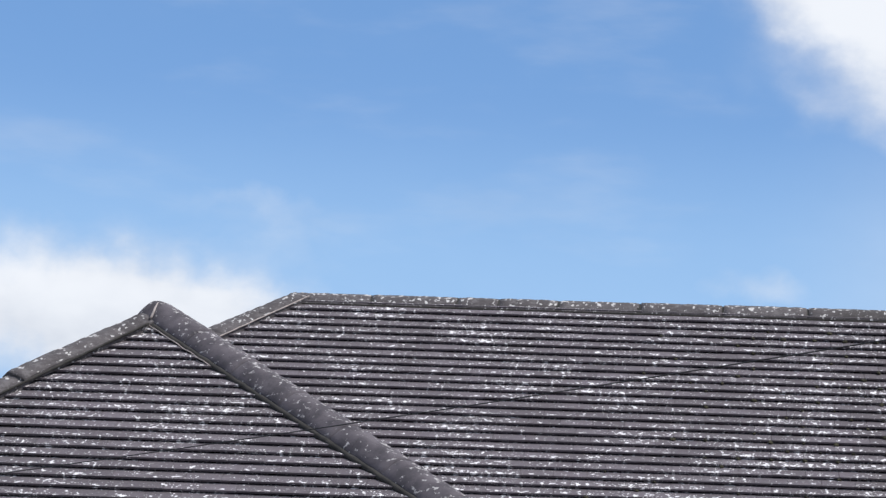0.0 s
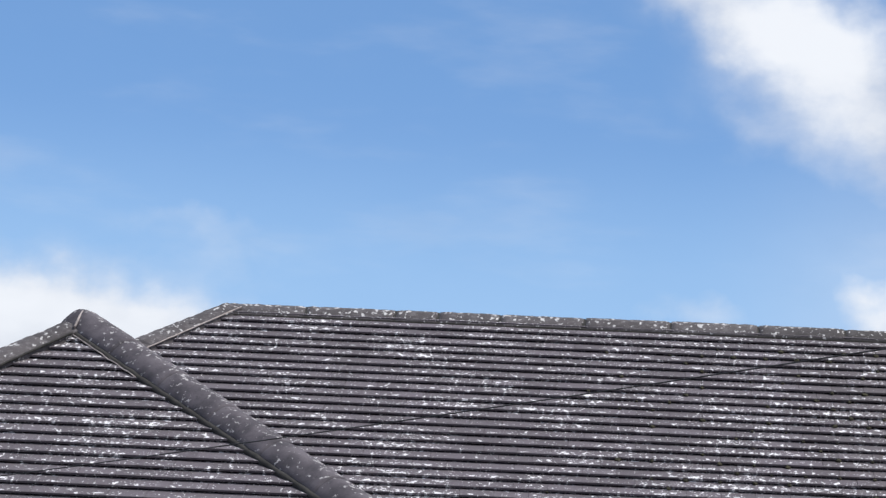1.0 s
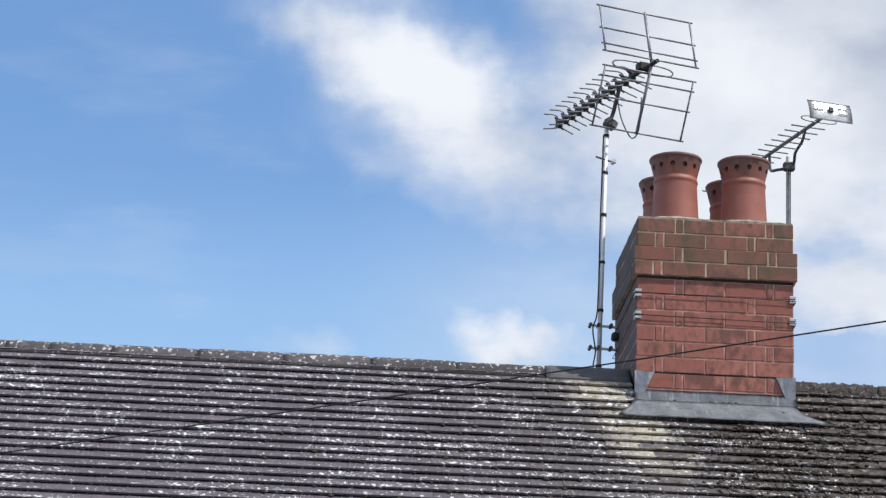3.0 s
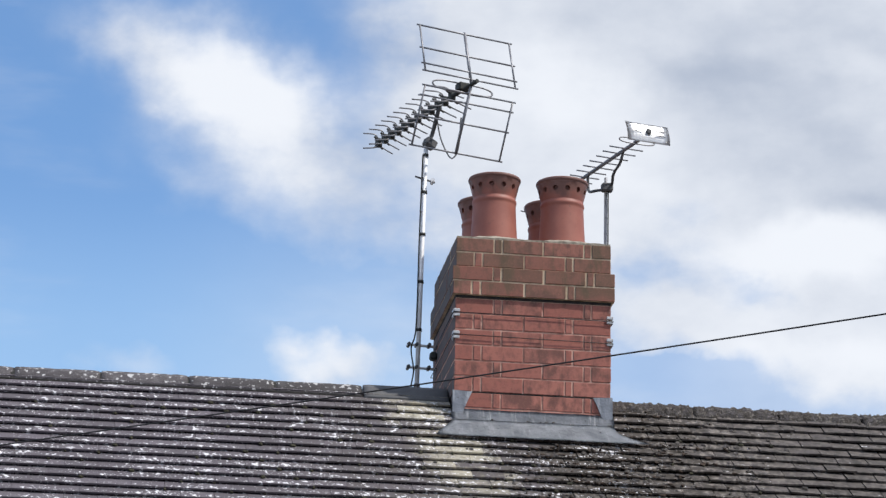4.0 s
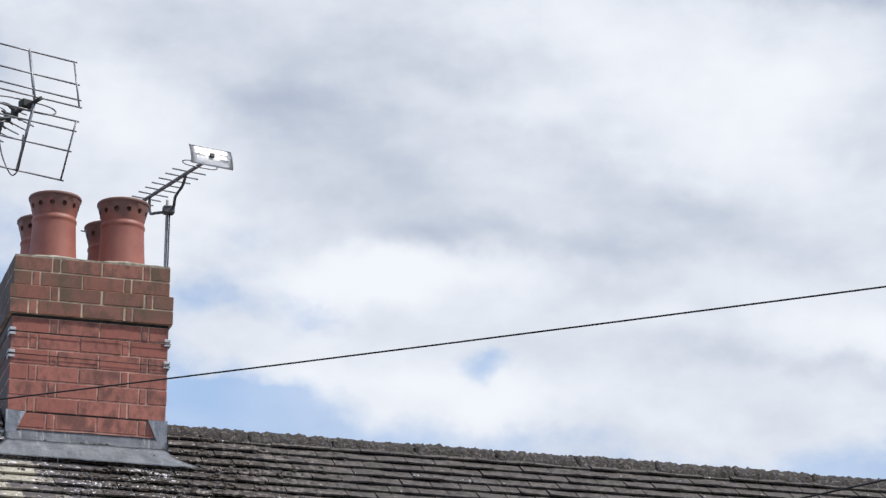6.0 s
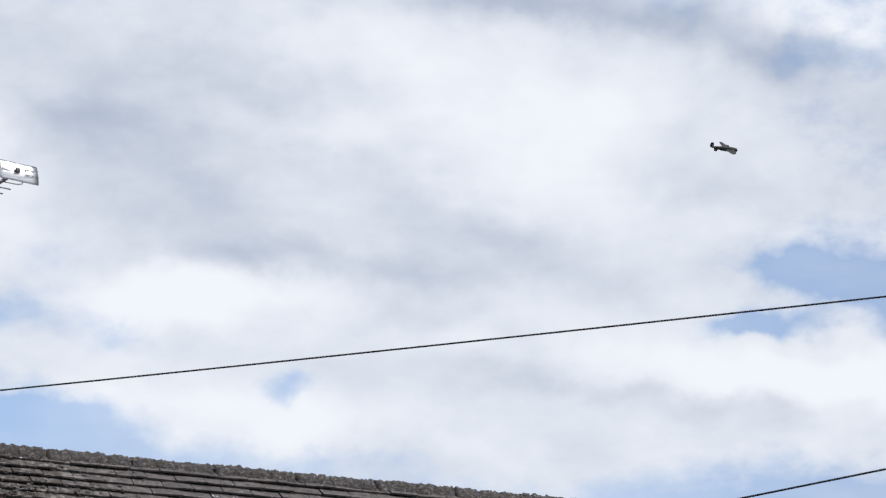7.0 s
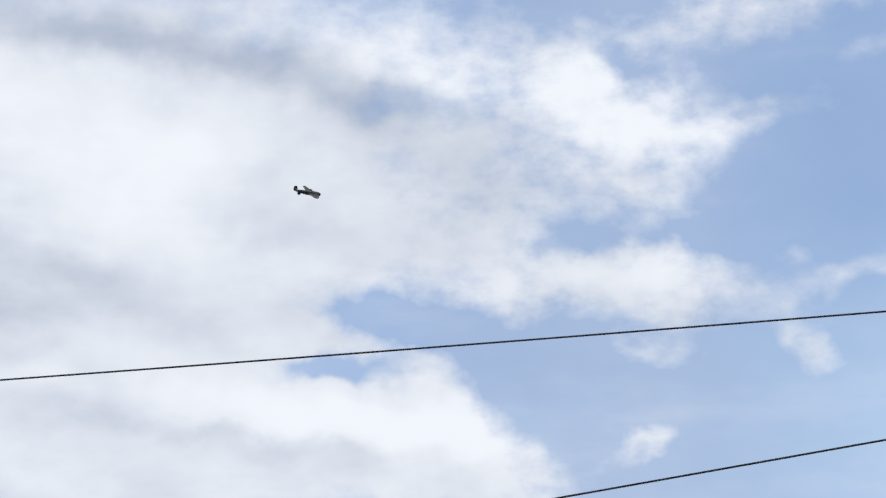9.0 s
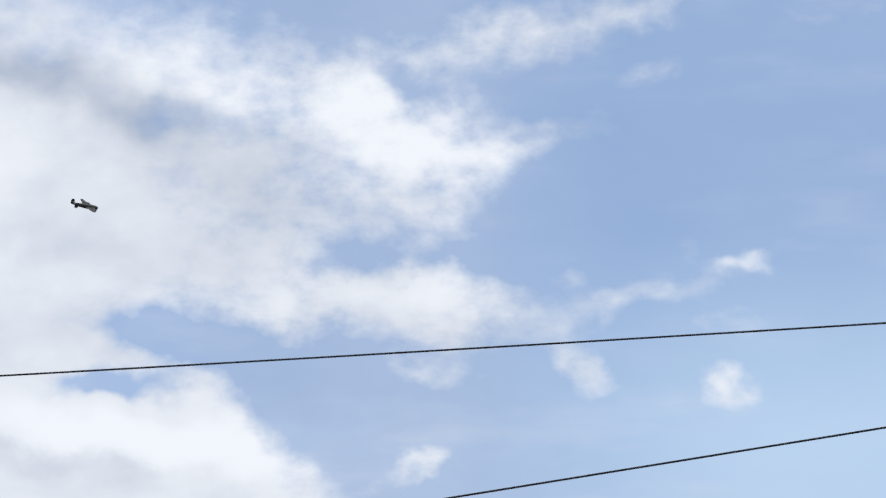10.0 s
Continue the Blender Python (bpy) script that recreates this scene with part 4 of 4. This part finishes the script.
def apron(u, v):
    flare = 0.5 - u
    x = 2.53 + (u - 0.5) * (0.86 + 0.30 * ((v ** 2.5) * 1.25 if u > 0.5 else v * 0.75))
    y = STACK[2] - 0.036 - 0.159 * v
    p = on_roof(x, y, 0.040 + 0.010 * v + 0.004 * noise.noise(Vector((u * 9, v * 3, 1))))
    if v == 0:
        p.z += 0.004
    return p


sheet("apron", apron, 30, 6, LEAD, flash)
sheet("upstand", lambda u, v: Vector((2.095 + 0.873 * u, STACK[2] - 0.006 - 0.052 * v ** 1.3 - 0.002 * noise.noise(Vector((u * 12, v, 4))), 5.806 - 0.095 * v + 0.005 * (1 - v) * noise.noise(Vector((u * 7, 0, 2))))), 30, 5, LEAD_OLD, flash, 0.004, "darker dressed lead upstand")
for sgn, x in ((1, STACK[0] - 0.008), (-1, STACK[1] + 0.008)):
    bm = bmesh.new()
    out = [(x, 5.905), (x + sgn * 0.105, 5.900), (x + sgn * 0.085, 5.86), (x + sgn * 0.05, 5.775), (x, 5.765)]
    fa = [bm.verts.new((a, STACK[2] - 0.014, b)) for a, b in out]
    fb = [bm.verts.new((a, STACK[2] - 0.004, b)) for a, b in out]
    bm.faces.new(fa)
    bm.faces.new(fb[::-1])
    for k in range(5):
        bm.faces.new((fa[k], fb[k], fb[(k + 1) % 5], fa[(k + 1) % 5]))
    bmesh.ops.recalc_face_normals(bm, faces=bm.faces)
    part("corner_flap", bm, LEAD_OLD, flash, "folded lead corner")
    if sgn > 0:
        sheet("side_flashing", lambda u, v: Vector((x, STACK[2] - 0.012 + 0.30 * u, 5.77 + 0.20 * u + 0.035 * (1 - v))), 6, 3, LEAD, flash)

# ---- lashing wires and corner plates round the stack ----
lash = empty("lashing_kit", (2.53, 15.8, 6.2), "two steel lashing wires round the stack with corner plates", "aerial fixing")
for z in (6.335, 6.212):
    x0, x1, y0, y1 = STACK[0] - 0.012, STACK[1] + 0.012, STACK[2] - 0.012, STACK[3] + 0.012
    for k, dz in ((0, 0.0),):
        bar("lashing_wire", [(x0, y0, z + dz), (x1, y0, z - 0.008 + dz), (x1, y1, z + dz), (x0, y1, z + dz), (x0, y0, z + dz)], 0.0022, CABLE, lash, sides=6)
    for x in (STACK[0], STACK[1]):
        for dz in (0.012, -0.012):
            sg = 1 if x < 2.5 else -1
            bm = bmesh.new()
            box(bm, (min(x - sg * 0.010, x + sg * 0.024), STACK[2] - 0.012, z + dz - 0.009), (max(x - sg * 0.010, x + sg * 0.024), STACK[2] - 0.004, z + dz + 0.009), 0.003)
            box(bm, (min(x - sg * 0.012, x - sg * 0.003), STACK[2] - 0.012, z + dz - 0.009), (max(x - sg * 0.012, x - sg * 0.003), STACK[2] + 0.05, z + dz + 0.009), 0.003)
            part("corner_plate", bm, ZINC, lash, "pale galvanised corner plate")

# ---- the grid aerial on its tall mast ----
aerial = empty("television_aerial", (2.0, 16.55, 5.9), "grid-backed television aerial on a tall steel mast strapped to the stack", "aerial")
MX, MY = 1.995, 16.55
mast_top = Vector((MX + 0.030, MY, 7.54))
bar("mast", [(MX, MY, 5.75), tuple(mast_top)], 0.0130, STEEL, aerial, "bright galvanised mast", 14)
for k, z in enumerate((6.12, 6.44, 6.72, 7.0, 7.25, 7.47)):
    q = Vector((MX, MY, 0)).lerp(Vector((mast_top.x, MY, 0)), (z - 5.75) / 1.79)
    bar("cable_tie", [(q.x, MY, z - 0.008), (q.x, MY, z + 0.008)], 0.0175, BLACK, aerial, "", 10)
bar("coaxial_cable", curve_pts([(MX - 0.012, MY - 0.016, 5.9), (MX - 0.030, MY - 0.02, 6.08), (MX - 0.016, MY - 0.018, 6.2), (MX - 0.032, MY - 0.02, 6.33), (MX - 0.006, MY - 0.012, 6.46), (MX + 0.002, MY - 0.010, 7.0), (MX + 0.012, MY - 0.010, 7.47)], 8), 0.004, CABLE, aerial, "", 6)
for z in (6.352, 6.222):
    bracket = bar("wall_bracket", [(MX - 0.055, MY - 0.01, z), (STACK[0] + 0.01, MY + 0.02, z)], 0.008, STEEL, aerial, "", 8)
    for dx in (-0.045, 0.0, 0.07):
        bar("bolt", [(MX + dx, MY - 0.035, z), (MX + dx, MY + 0.03, z)], 0.010, LEAD_DARK, bracket, "", 6)
bm = bmesh.new()
box(bm, (MX + 0.075, MY - 0.03, 6.270), (MX + 0.115, MY + 0.03, 6.315), 0.01)
part("junction_box", bm, BLACK, aerial)

side_clamp = bar("side_clamp", [(MX - 0.030, MY - 0.02, 7.335), (MX + 0.085, MY + 0.01, 7.315)], 0.0055, LEAD_DARK, aerial, "small dull cross clamp on the mast", 6)
bar("clamp_screw", [(MX + 0.070, MY - 0.03, 7.318), (MX + 0.070, MY + 0.03, 7.318)], 0.012, STEEL, side_clamp, "", 6)
HUB = Vector((2.217, 16.10, 7.748))
BOOM = Vector((-0.40, 1.08, 0.0))
ACROSS = Vector((0.938, 0.347, 0.0))
UP = Vector((0, 0, 1))
bm = bmesh.new()
tube(bm, [HUB - BOOM * 0.06, HUB + BOOM * 1.0], 0.012, 10)
part("boom", bm, BLACK, aerial, "dark square boom with plastic element holders")


def grid_panel(root, way, half, rods, name):
    """A reflector grid: a centre post, cross rods and two end rods; way leads from the hub to its far edge."""
    spine = bar(name, [root, root + way], 0.0085, ALU, aerial, "wire grid reflector", 8)
    for f in rods:
        c = root + way * f
        bar("cross_rod", [c - ACROSS * (half + 0.018), c + ACROSS * (half + 0.018)], 0.0052, ALU, spine, "", 7)
    for sg in (-1, 1):
        bar("end_rod", [root + way * min(rods) + ACROSS * sg * half, root + way * max(rods) + ACROSS * sg * half], 0.0055, ALU, spine, "", 7)


grid_panel(HUB, Vector((-0.032, 0.085, 0.338)), 0.285, (0.10, 0.24, 0.54, 0.975), "upper_grid")
grid_panel(HUB, Vector((-0.062, 0.150, -0.365)), 0.277, (0.13, 0.27, 0.56, 0.98), "lower_grid")
loop = [HUB + BOOM * 0.09 + ACROSS * (0.19 * math.copysign(abs(math.cos(a)) ** 0.45, math.cos(a))) + UP * (0.028 * math.sin(a) + 0.01) for a in [k * math.tau / 28 for k in range(29)]]
bar("folded_dipole", loop, 0.005, ALU, aerial, "", 7)
bm = bmesh.new()
box(bm, (-0.035, -0.03, -0.022), (0.035, 0.03, 0.028), 0.008)
b = part("dipole_box", bm, BLACK, aerial, "black dipole junction box")
b.matrix_world = Matrix.Translation(HUB + BOOM * 0.09 + UP * 0.012) @ pose(0, 0, 0, 0, 0, 20)
for k in range(12):
    c = HUB + BOOM * (0.20 + 0.072 * k)
    reach = 0.130 - 0.003 * k
    clip = bmesh.new()
    box(clip, (-0.017, -0.020, -0.026), (0.017, 0.020, 0.026), 0.006)
    for sg in (-1, 1):
        for dz in (1, -1):
            tube(clip, [(0, 0, 0.012 * dz), (sg * reach * 0.30, 0, 0.034 * dz)], 0.0085, 6, 0.7)
    holder = part("element_holder", clip, BLACK, aerial)
    holder.matrix_world = Matrix.Translation(c) @ pose(0, 0, 0, 0, 0, 20)
    for sg in (-1, 1):
        for dz in (1, -1):
            pts = curve_pts([c + UP * 0.012 * dz, c + ACROSS * sg * reach * 0.35 + UP * 0.040 * dz - BOOM * 0.015, c + ACROSS * sg * reach + UP * 0.046 * dz + BOOM * 0.01], 5)
            bar("director", pts, 0.0042, ALU, holder, "", 6)
elbow = curve_pts([HUB + BOOM * 0.33 - UP * 0.01, HUB + BOOM * 0.36 - UP * 0.075, mast_top + Vector((0.03, -0.01, 0.05)), mast_top + Vector((0.0, -0.02, -0.01))], 6)
bar("cranked_arm", elbow, 0.012, LEAD_DARK, aerial, "", 10)
bm = bmesh.new()
box(bm, (-0.035, -0.03, -0.025), (0.035, 0.03, 0.025), 0.008)
b = part("mast_clamp", bm, LEAD_DARK, aerial)
b.matrix_world = Matrix.Translation(mast_top + Vector((0.02, -0.01, 0.0))) @ pose(0, 0, 0, 0, 25, 20)
bar("coaxial_loop", curve_pts([HUB + BOOM * 0.36 - UP * 0.06, HUB + BOOM * 0.34 - UP * 0.20 + ACROSS * 0.02, HUB + BOOM * 0.25 - UP * 0.335 + ACROSS * 0.02, HUB + BOOM * 0.16 - UP * 0.37, HUB + BOOM * 0.12 - UP * 0.32 - ACROSS * 0.0, HUB + BOOM * 0.10 - UP * 0.16], 6), 0.004, LEAD_DARK, aerial, "", 6)

# ---- the small aerial on the short mast ----
small = empty("small_aerial", (3.09, 16.74, 6.4), "small yagi aerial with a bright plate reflector on a short mast", "aerial")
SX, SY = 3.092, 16.738
bar("mast", [(SX, SY, 6.18), (SX + 0.005, SY, 7.468)], 0.0088, ALU, small, "", 12)
bar("coaxial_cable", [(SX + 0.014, SY - 0.012, 6.23), (SX + 0.017, SY - 0.012, 7.427)], 0.0041, CABLE, small, "", 6)
for z in (6.33, 6.21):
    bm = bmesh.new()
    box(bm, (STACK[1] - 0.06, STACK[3] + 0.004, z - 0.012), (SX + 0.016, SY + 0.012, z + 0.012), 0.003)
    part("strap_bracket", bm, STEEL, small)
TIP = Vector((3.192, 16.356, 7.556))
RUN = Vector((-0.374, 1.411, 0.0))
SIDE = Vector((0.967, 0.256, 0.0))
bar("boom", [TIP - RUN * 0.11, TIP + RUN], 0.011, ALU, small, "", 8)
for k in range(15):
    c = TIP + RUN * (0.075 + 0.064 * k)
    bar("director", [c - SIDE * (0.105 - 0.002 * k), c + SIDE * (0.105 - 0.002 * k)], 0.0042, ALU, small, "", 6)
bar("cranked_arm", curve_pts([TIP + RUN * 0.10, TIP + RUN * 0.13 - UP * 0.06, TIP + RUN * 0.19 - UP * 0.10, Vector((SX + 0.03, SY - 0.01, 7.411)), Vector((SX - 0.05, SY + 0.05, 7.401)), TIP + RUN * 0.42 - UP * 0.10, TIP + RUN * 0.43], 6), 0.0085, LEAD_DARK, small, "", 8)
bm = bmesh.new()
box(bm, (SX - 0.022, SY - 0.03, 7.381), (SX + 0.045, SY + 0.02, 7.431), 0.008)
part("mast_clamp", bm, LEAD_DARK, small)


def plate(u, v):
    b = 0.007 * (2 * v - 1) ** 2
    return TIP - RUN * 0.11 + SIDE * (0.265 * (u - 0.47)) + UP * (0.122 * (v - 0.42)) + RUN * (b + 0.026 * (v - 0.5))


reflector = sheet("plate_reflector", plate, 6, 10, PLATE, small, 0.003, "bright aluminium plate reflector")
for u, v in ((0.24, 0.52), (0.78, 0.40), (0.78, 0.66)):
    bm = bmesh.new()
    box(bm, (-0.030, -0.003, -0.0035), (0.030, 0.003, 0.0035), 0.003)
    p = part("slot", bm, ZINC, reflector)
    p.matrix_world = Matrix.Translation(plate(u, v) - RUN * 0.004) @ pose(0, 0, 0, 0, 0, 14.8)
bm = bmesh.new()
box(bm, (-0.03, -0.035, -0.02), (0.03, 0.03, 0.025), 0.008)
p = part("dipole_box", bm, BLACK, small)
p.matrix_world = Matrix.Translation(TIP - RUN * 0.075 + UP * 0.012) @ pose(0, 0, 0, 0, 0, 14.8)
bm = bmesh.new()
box(bm, (-0.016, -0.012, -0.014), (0.016, 0.004, 0.014), 0.005)
p = part("plate_clamp", bm, LEAD_DARK, small)
p.matrix_world = Matrix.Translation(plate(0.5, 0.55) - RUN * 0.003) @ pose(0, 0, 0, 0, 0, 14.8)
dip = [TIP - RUN * 0.02 + SIDE * (0.11 * math.copysign(abs(math.cos(a)) ** 0.5, math.cos(a))) + UP * (0.016 * math.sin(a)) for a in [k * math.tau / 20 for k in range(21)]]
bar("folded_dipole", dip, 0.004, ALU, small, "", 6)

# ---- overhead wires ----


def overhead(name, a, b, sag, r, label):
    a, b = Vector(a), Vector(b)
    pts = [a.lerp(b, k / 40) - UP * sag * 4 * (k / 40) * (1 - k / 40) for k in range(41)]
    bm = bmesh.new()
    tube(bm, pts, r, 8)
    return tagged(part(name, bm, CABLE), label, "wire", "overhead wires")


overhead("telephone_wire", (-5.2, 14.4, 4.25), (8.0, 1.2, 3.810), 0.15, 0.0023, "thin black overhead telephone wire crossing before the roofs")
overhead("telephone_wire", (1.6, 7.6, 3.209), (8.0, 1.2, 4.124), 0.01, 0.0025, "lower black overhead telephone wire rising beside the roofs")

# ---- the aeroplane far off ----
PLANE_AT = Vector((0.0, 0.0, 1.7)) + Vector((0.39823, 0.84986, 0.34519)) * 2400
fwd = Vector((0.39823, 0.84986, 0.34519))
rgt = fwd.cross(UP).normalized()
upv = rgt.cross(fwd).normalized()
NOSE = (rgt * 0.95 - upv * 0.14 + fwd * 0.38).normalized()
WING = (upv * 0.33 - rgt * 0.34 + fwd * 0.93)
WING = (WING - NOSE * WING.dot(NOSE)).normalized()
BELLY = NOSE.cross(WING).normalized()
FRAME = Matrix((NOSE, WING, BELLY)).transposed().to_4x4()
plane = empty("aeroplane", (0, 0, 0), "dark four-engined propeller aeroplane with twin tail fins, flying far off", "aeroplane")


def spindle(bm, prof, at, sides=16, squash=1.0):
    rings = [[bm.verts.new((at[0] + x, at[1] + r * math.cos(k * math.tau / sides), at[2] + squash * r * math.sin(k * math.tau / sides))) for k in range(sides)] for x, r in prof]
    for A, B in zip(rings, rings[1:]):
        for k in range(sides):
            bm.faces.new((A[k], A[(k + 1) % sides], B[(k + 1) % sides], B[k])).smooth = True
    bm.faces.new(rings[0][::-1])
    bm.faces.new(rings[-1])


def blade(bm, root, tip, c0, c1, thick, axis):
    """A tapered wing or fin from root to tip."""
    root, tip, axis = Vector(root), Vector(tip), Vector(axis)
    rings = []
    for p, c, t in ((root, c0, thick), (root.lerp(tip, 0.85), c0 + (c1 - c0) * 0.8, thick * 0.5), (tip, c1 * 0.6, thick * 0.2)):
        rings.append([bm.verts.new(p + Vector((c * q, 0, 0)) + axis * t * w) for q, w in ((0.5, 0), (0.25, 0.5), (-0.2, 0.35), (-0.5, 0), (-0.2, -0.35), (0.25, -0.5))])
    for A, B in zip(rings, rings[1:]):
        for k in range(6):
            bm.faces.new((A[k], A[(k + 1) % 6], B[(k + 1) % 6], B[k]))
    bm.faces.new(rings[0][::-1])
    bm.faces.new(rings[-1])


bm = bmesh.new()
spindle(bm, [(10.3, 0.4), (9.8, 1.1), (8.5, 1.5), (4, 1.75), (-2, 1.6), (-7, 1.05), (-10.2, 0.5), (-10.8, 0.2)], (0, 0, 0), 16, 1.15)
parts = [part("fuselage", bm, PAINT, plane)]
for sg in (-1, 1):
    bm = bmesh.new()
    blade(bm, (2.6, sg * 0.6, -0.3), (1.6, sg * 15.5, 0.7), 6.6, 3.2, 1.3, (0, 0, 1))
    parts.append(part("wing", bm, PAINT, plane))
    for y, x in ((4.2, 4.6), (8.2, 4.3)):
        bm = bmesh.new()
        spindle(bm, [(2.0, 0.45), (1.5, 1.0), (-1, 1.2), (-3.4, 0.3)], (x, sg * y, -0.1), 10)
        parts.append(part("engine", bm, PAINT, plane))
    bm = bmesh.new()
    blade(bm, (-9.0, 0, 0.5), (-9.1, sg * 4.8, 0.6), 2.4, 1.8, 0.35, (0, 0, 1))
    parts.append(part("tailplane", bm, PAINT, plane))
    bm = bmesh.new()
    blade(bm, (-9.2, sg * 4.8, 0.4), (-9.3, sg * 4.8, 2.6), 3.3, 2.2, 0.4, (0, 1, 0))
    blade(bm, (-9.2, sg * 4.8, 0.5), (-9.3, sg * 4.8, -1.6), 3.3, 2.2, 0.3, (0, 1, 0))
    parts.append(part("tail_fin", bm, PAINT, plane))
plane.matrix_world = Matrix.Translation(PLANE_AT) @ FRAME

# ---- moss clumps in the tile joints ----
bm = bmesh.new()
clump = random.Random(11)
for k in range(420):
    x = clump.triangular(-0.6, 4.8, 1.9)
    row = clump.randint(3, 30)
    if in_stack(x, row * GAUGE) or under_wing(x, row * GAUGE):
        continue
    at = O + U * (math.floor(x / TILE_W) + 0.5 * ((row + 1) % 2)) * TILE_W + S * (row * GAUGE + 0.006) + NN * 0.026
    r = clump.uniform(0.005, 0.014)
    bmesh.ops.create_icosphere(bm, subdivisions=1, radius=r, matrix=Matrix.Translation(at) @ pose(0, 0, 0, clump.uniform(0, 90), 0, clump.uniform(0, 90)) @ Matrix.Diagonal((1.4, 1, 0.8, 1)))
for v in bm.verts:
    v.co += Vector((1, 1, 1)) * 0.004 * noise.noise(v.co * 90)
tagged(part("moss_clumps", bm, MOSS), "dark moss clumps lodged in the tile joints", "moss", kind="stuff")

# dirt and moss caught in the laps below the stack
bm = bmesh.new()
litter = random.Random(31)
for k in range(900):
    x = litter.triangular(2.2, 3.7, 2.62)
    row = litter.randint(2, 16)
    if in_stack(x, row * GAUGE):
        continue
    at = O + U * x + S * (row * GAUGE + litter.triangular(-0.045, 0.012, 0.0)) + NN * 0.032
    r = litter.uniform(0.003, 0.012)
    bmesh.ops.create_icosphere(bm, subdivisions=1, radius=r, matrix=Matrix.Translation(at) @ pose(0, 0, 0, litter.uniform(0, 50), 0, litter.uniform(0, 90)) @ Matrix.Diagonal((2.0, 1, 0.6, 1)))
for v in bm.verts:
    v.co += Vector((1, 1, 1)) * 0.005 * noise.noise(v.co * 80)
tagged(part("roof_litter", bm, LITTER), "dark brown moss and dirt caught between the tiles", "moss", kind="stuff")

# pale and dark crust on the tiles round the stack's foot
bm = bmesh.new()
crust = random.Random(47)
for k in range(700):
    x = crust.triangular(1.9, 4.0, 2.95)
    row = crust.randint(1, 20)
    if in_stack(x, row * GAUGE) or (x < STACK[1] + 0.2 and row < 5):
        continue
    at = O + U * x + S * ((row + crust.uniform(0.25, 1.0)) * GAUGE) + NN * 0.030
    r = crust.uniform(0.004, 0.013)
    turned = Matrix.Translation(at) @ pose(0, 0, 0, 40, 0, 0) @ pose(0, 0, 0, 0, 0, crust.uniform(0, 180))
    bmesh.ops.create_icosphere(bm, subdivisions=1, radius=r, matrix=turned @ Matrix.Diagonal((1.9, 1.2, 0.45, 1)))
for v in bm.verts:
    v.co += Vector((1, 1, 1)) * 0.005 * noise.noise(v.co * 75)
tagged(part("lichen_crust", bm, RIDGE_MOSS), "grey-brown crust of lichen and dry moss on the tiles", "lichen", kind="stuff")

# dry moss cushions along the neighbour's ridge
bm = bmesh.new()
cushion = random.Random(23)
for k in range(260):
    x = cushion.uniform(STACK[1] + 0.03, 8.4)
    q = cushion.random() ** 1.3 * 0.15
    side = -1 if cushion.random() < 0.85 else 1
    at = Vector((x, RIDGE_Y + side * q * math.cos(PITCH), APEX + 0.012 - q * math.sin(PITCH) + cushion.uniform(-0.004, 0.006)))
    r = cushion.uniform(0.004, 0.012)
    bmesh.ops.create_icosphere(bm, subdivisions=1, radius=r, matrix=Matrix.Translation(at) @ pose(0, 0, 0, cushion.uniform(0, 90), cushion.uniform(0, 60), cushion.uniform(0, 90)) @ Matrix.Diagonal((1.5, 1, 0.7, 1)))
for v in bm.verts:
    v.co += Vector((1, 1, 1)) * 0.006 * noise.noise(v.co * 60)
tagged(part("moss_cushions", bm, RIDGE_MOSS), "dry brown moss cushions crusting the ridge tiles", "moss", kind="stuff")

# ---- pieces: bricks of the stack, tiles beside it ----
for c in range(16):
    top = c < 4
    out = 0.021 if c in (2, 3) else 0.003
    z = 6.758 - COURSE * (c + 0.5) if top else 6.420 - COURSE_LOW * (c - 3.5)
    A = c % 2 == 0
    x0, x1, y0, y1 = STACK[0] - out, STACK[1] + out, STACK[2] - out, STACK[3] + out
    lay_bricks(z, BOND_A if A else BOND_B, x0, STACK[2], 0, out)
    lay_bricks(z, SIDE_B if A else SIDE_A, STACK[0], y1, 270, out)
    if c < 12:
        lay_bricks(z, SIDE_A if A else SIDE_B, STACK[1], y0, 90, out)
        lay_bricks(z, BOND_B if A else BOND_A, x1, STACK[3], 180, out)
for ob in bricks:
    ob.parent = stack
    ob.matrix_parent_inverse = stack.matrix_world.inverted()

def tile_piece(gap, rough, lift):
    me = bpy.data.meshes.new("tile")
    me.from_pydata(tile_corners(gap - TILE_W / 2, TILE_W / 2 - gap, -GAUGE - 0.035, 0.0, rough, lift), [], TILE_FACES)
    me.materials.append(TILE)
    return me


tight_tiles = [tile_piece(0.0009, 0.0025, 0.0265) for k in range(6)]   # the first house
loose_tiles = [tile_piece(0.0028, 0.007, 0.0255) for k in range(6)]    # the neighbour's
basis = Matrix((U, S, NN)).transposed().to_4x4()
for row in range(NEAR[2]):
    s1 = (row + 1) * GAUGE
    for k in range(math.floor(NEAR[0] / TILE_W) - 1, math.ceil(NEAR[1] / TILE_W) + 1):
        x = (k + 0.5 * (row % 2) + 0.5) * TILE_W + 0.004 * math.sin(row * 1.7)
        if not is_near(row, x) or in_stack(x, s1):
            continue
        ob = new("tile", rng.choice(loose_tiles if x > PARTY_X else tight_tiles))
        ob.parent = house
        ob.matrix_parent_inverse = house.matrix_world.inverted()
        wob = 1.0 if x > PARTY_X else 0.4
        ob.matrix_world = Matrix.Translation(O + U * x + S * (s1 + rng.uniform(-0.003, 0.003) * wob)) @ basis @ pose(0, 0, rng.uniform(0, 0.003), rng.uniform(-0.8, 0.8) * wob, rng.uniform(-0.6, 0.6) * wob, rng.uniform(-0.9, 0.9) * wob)
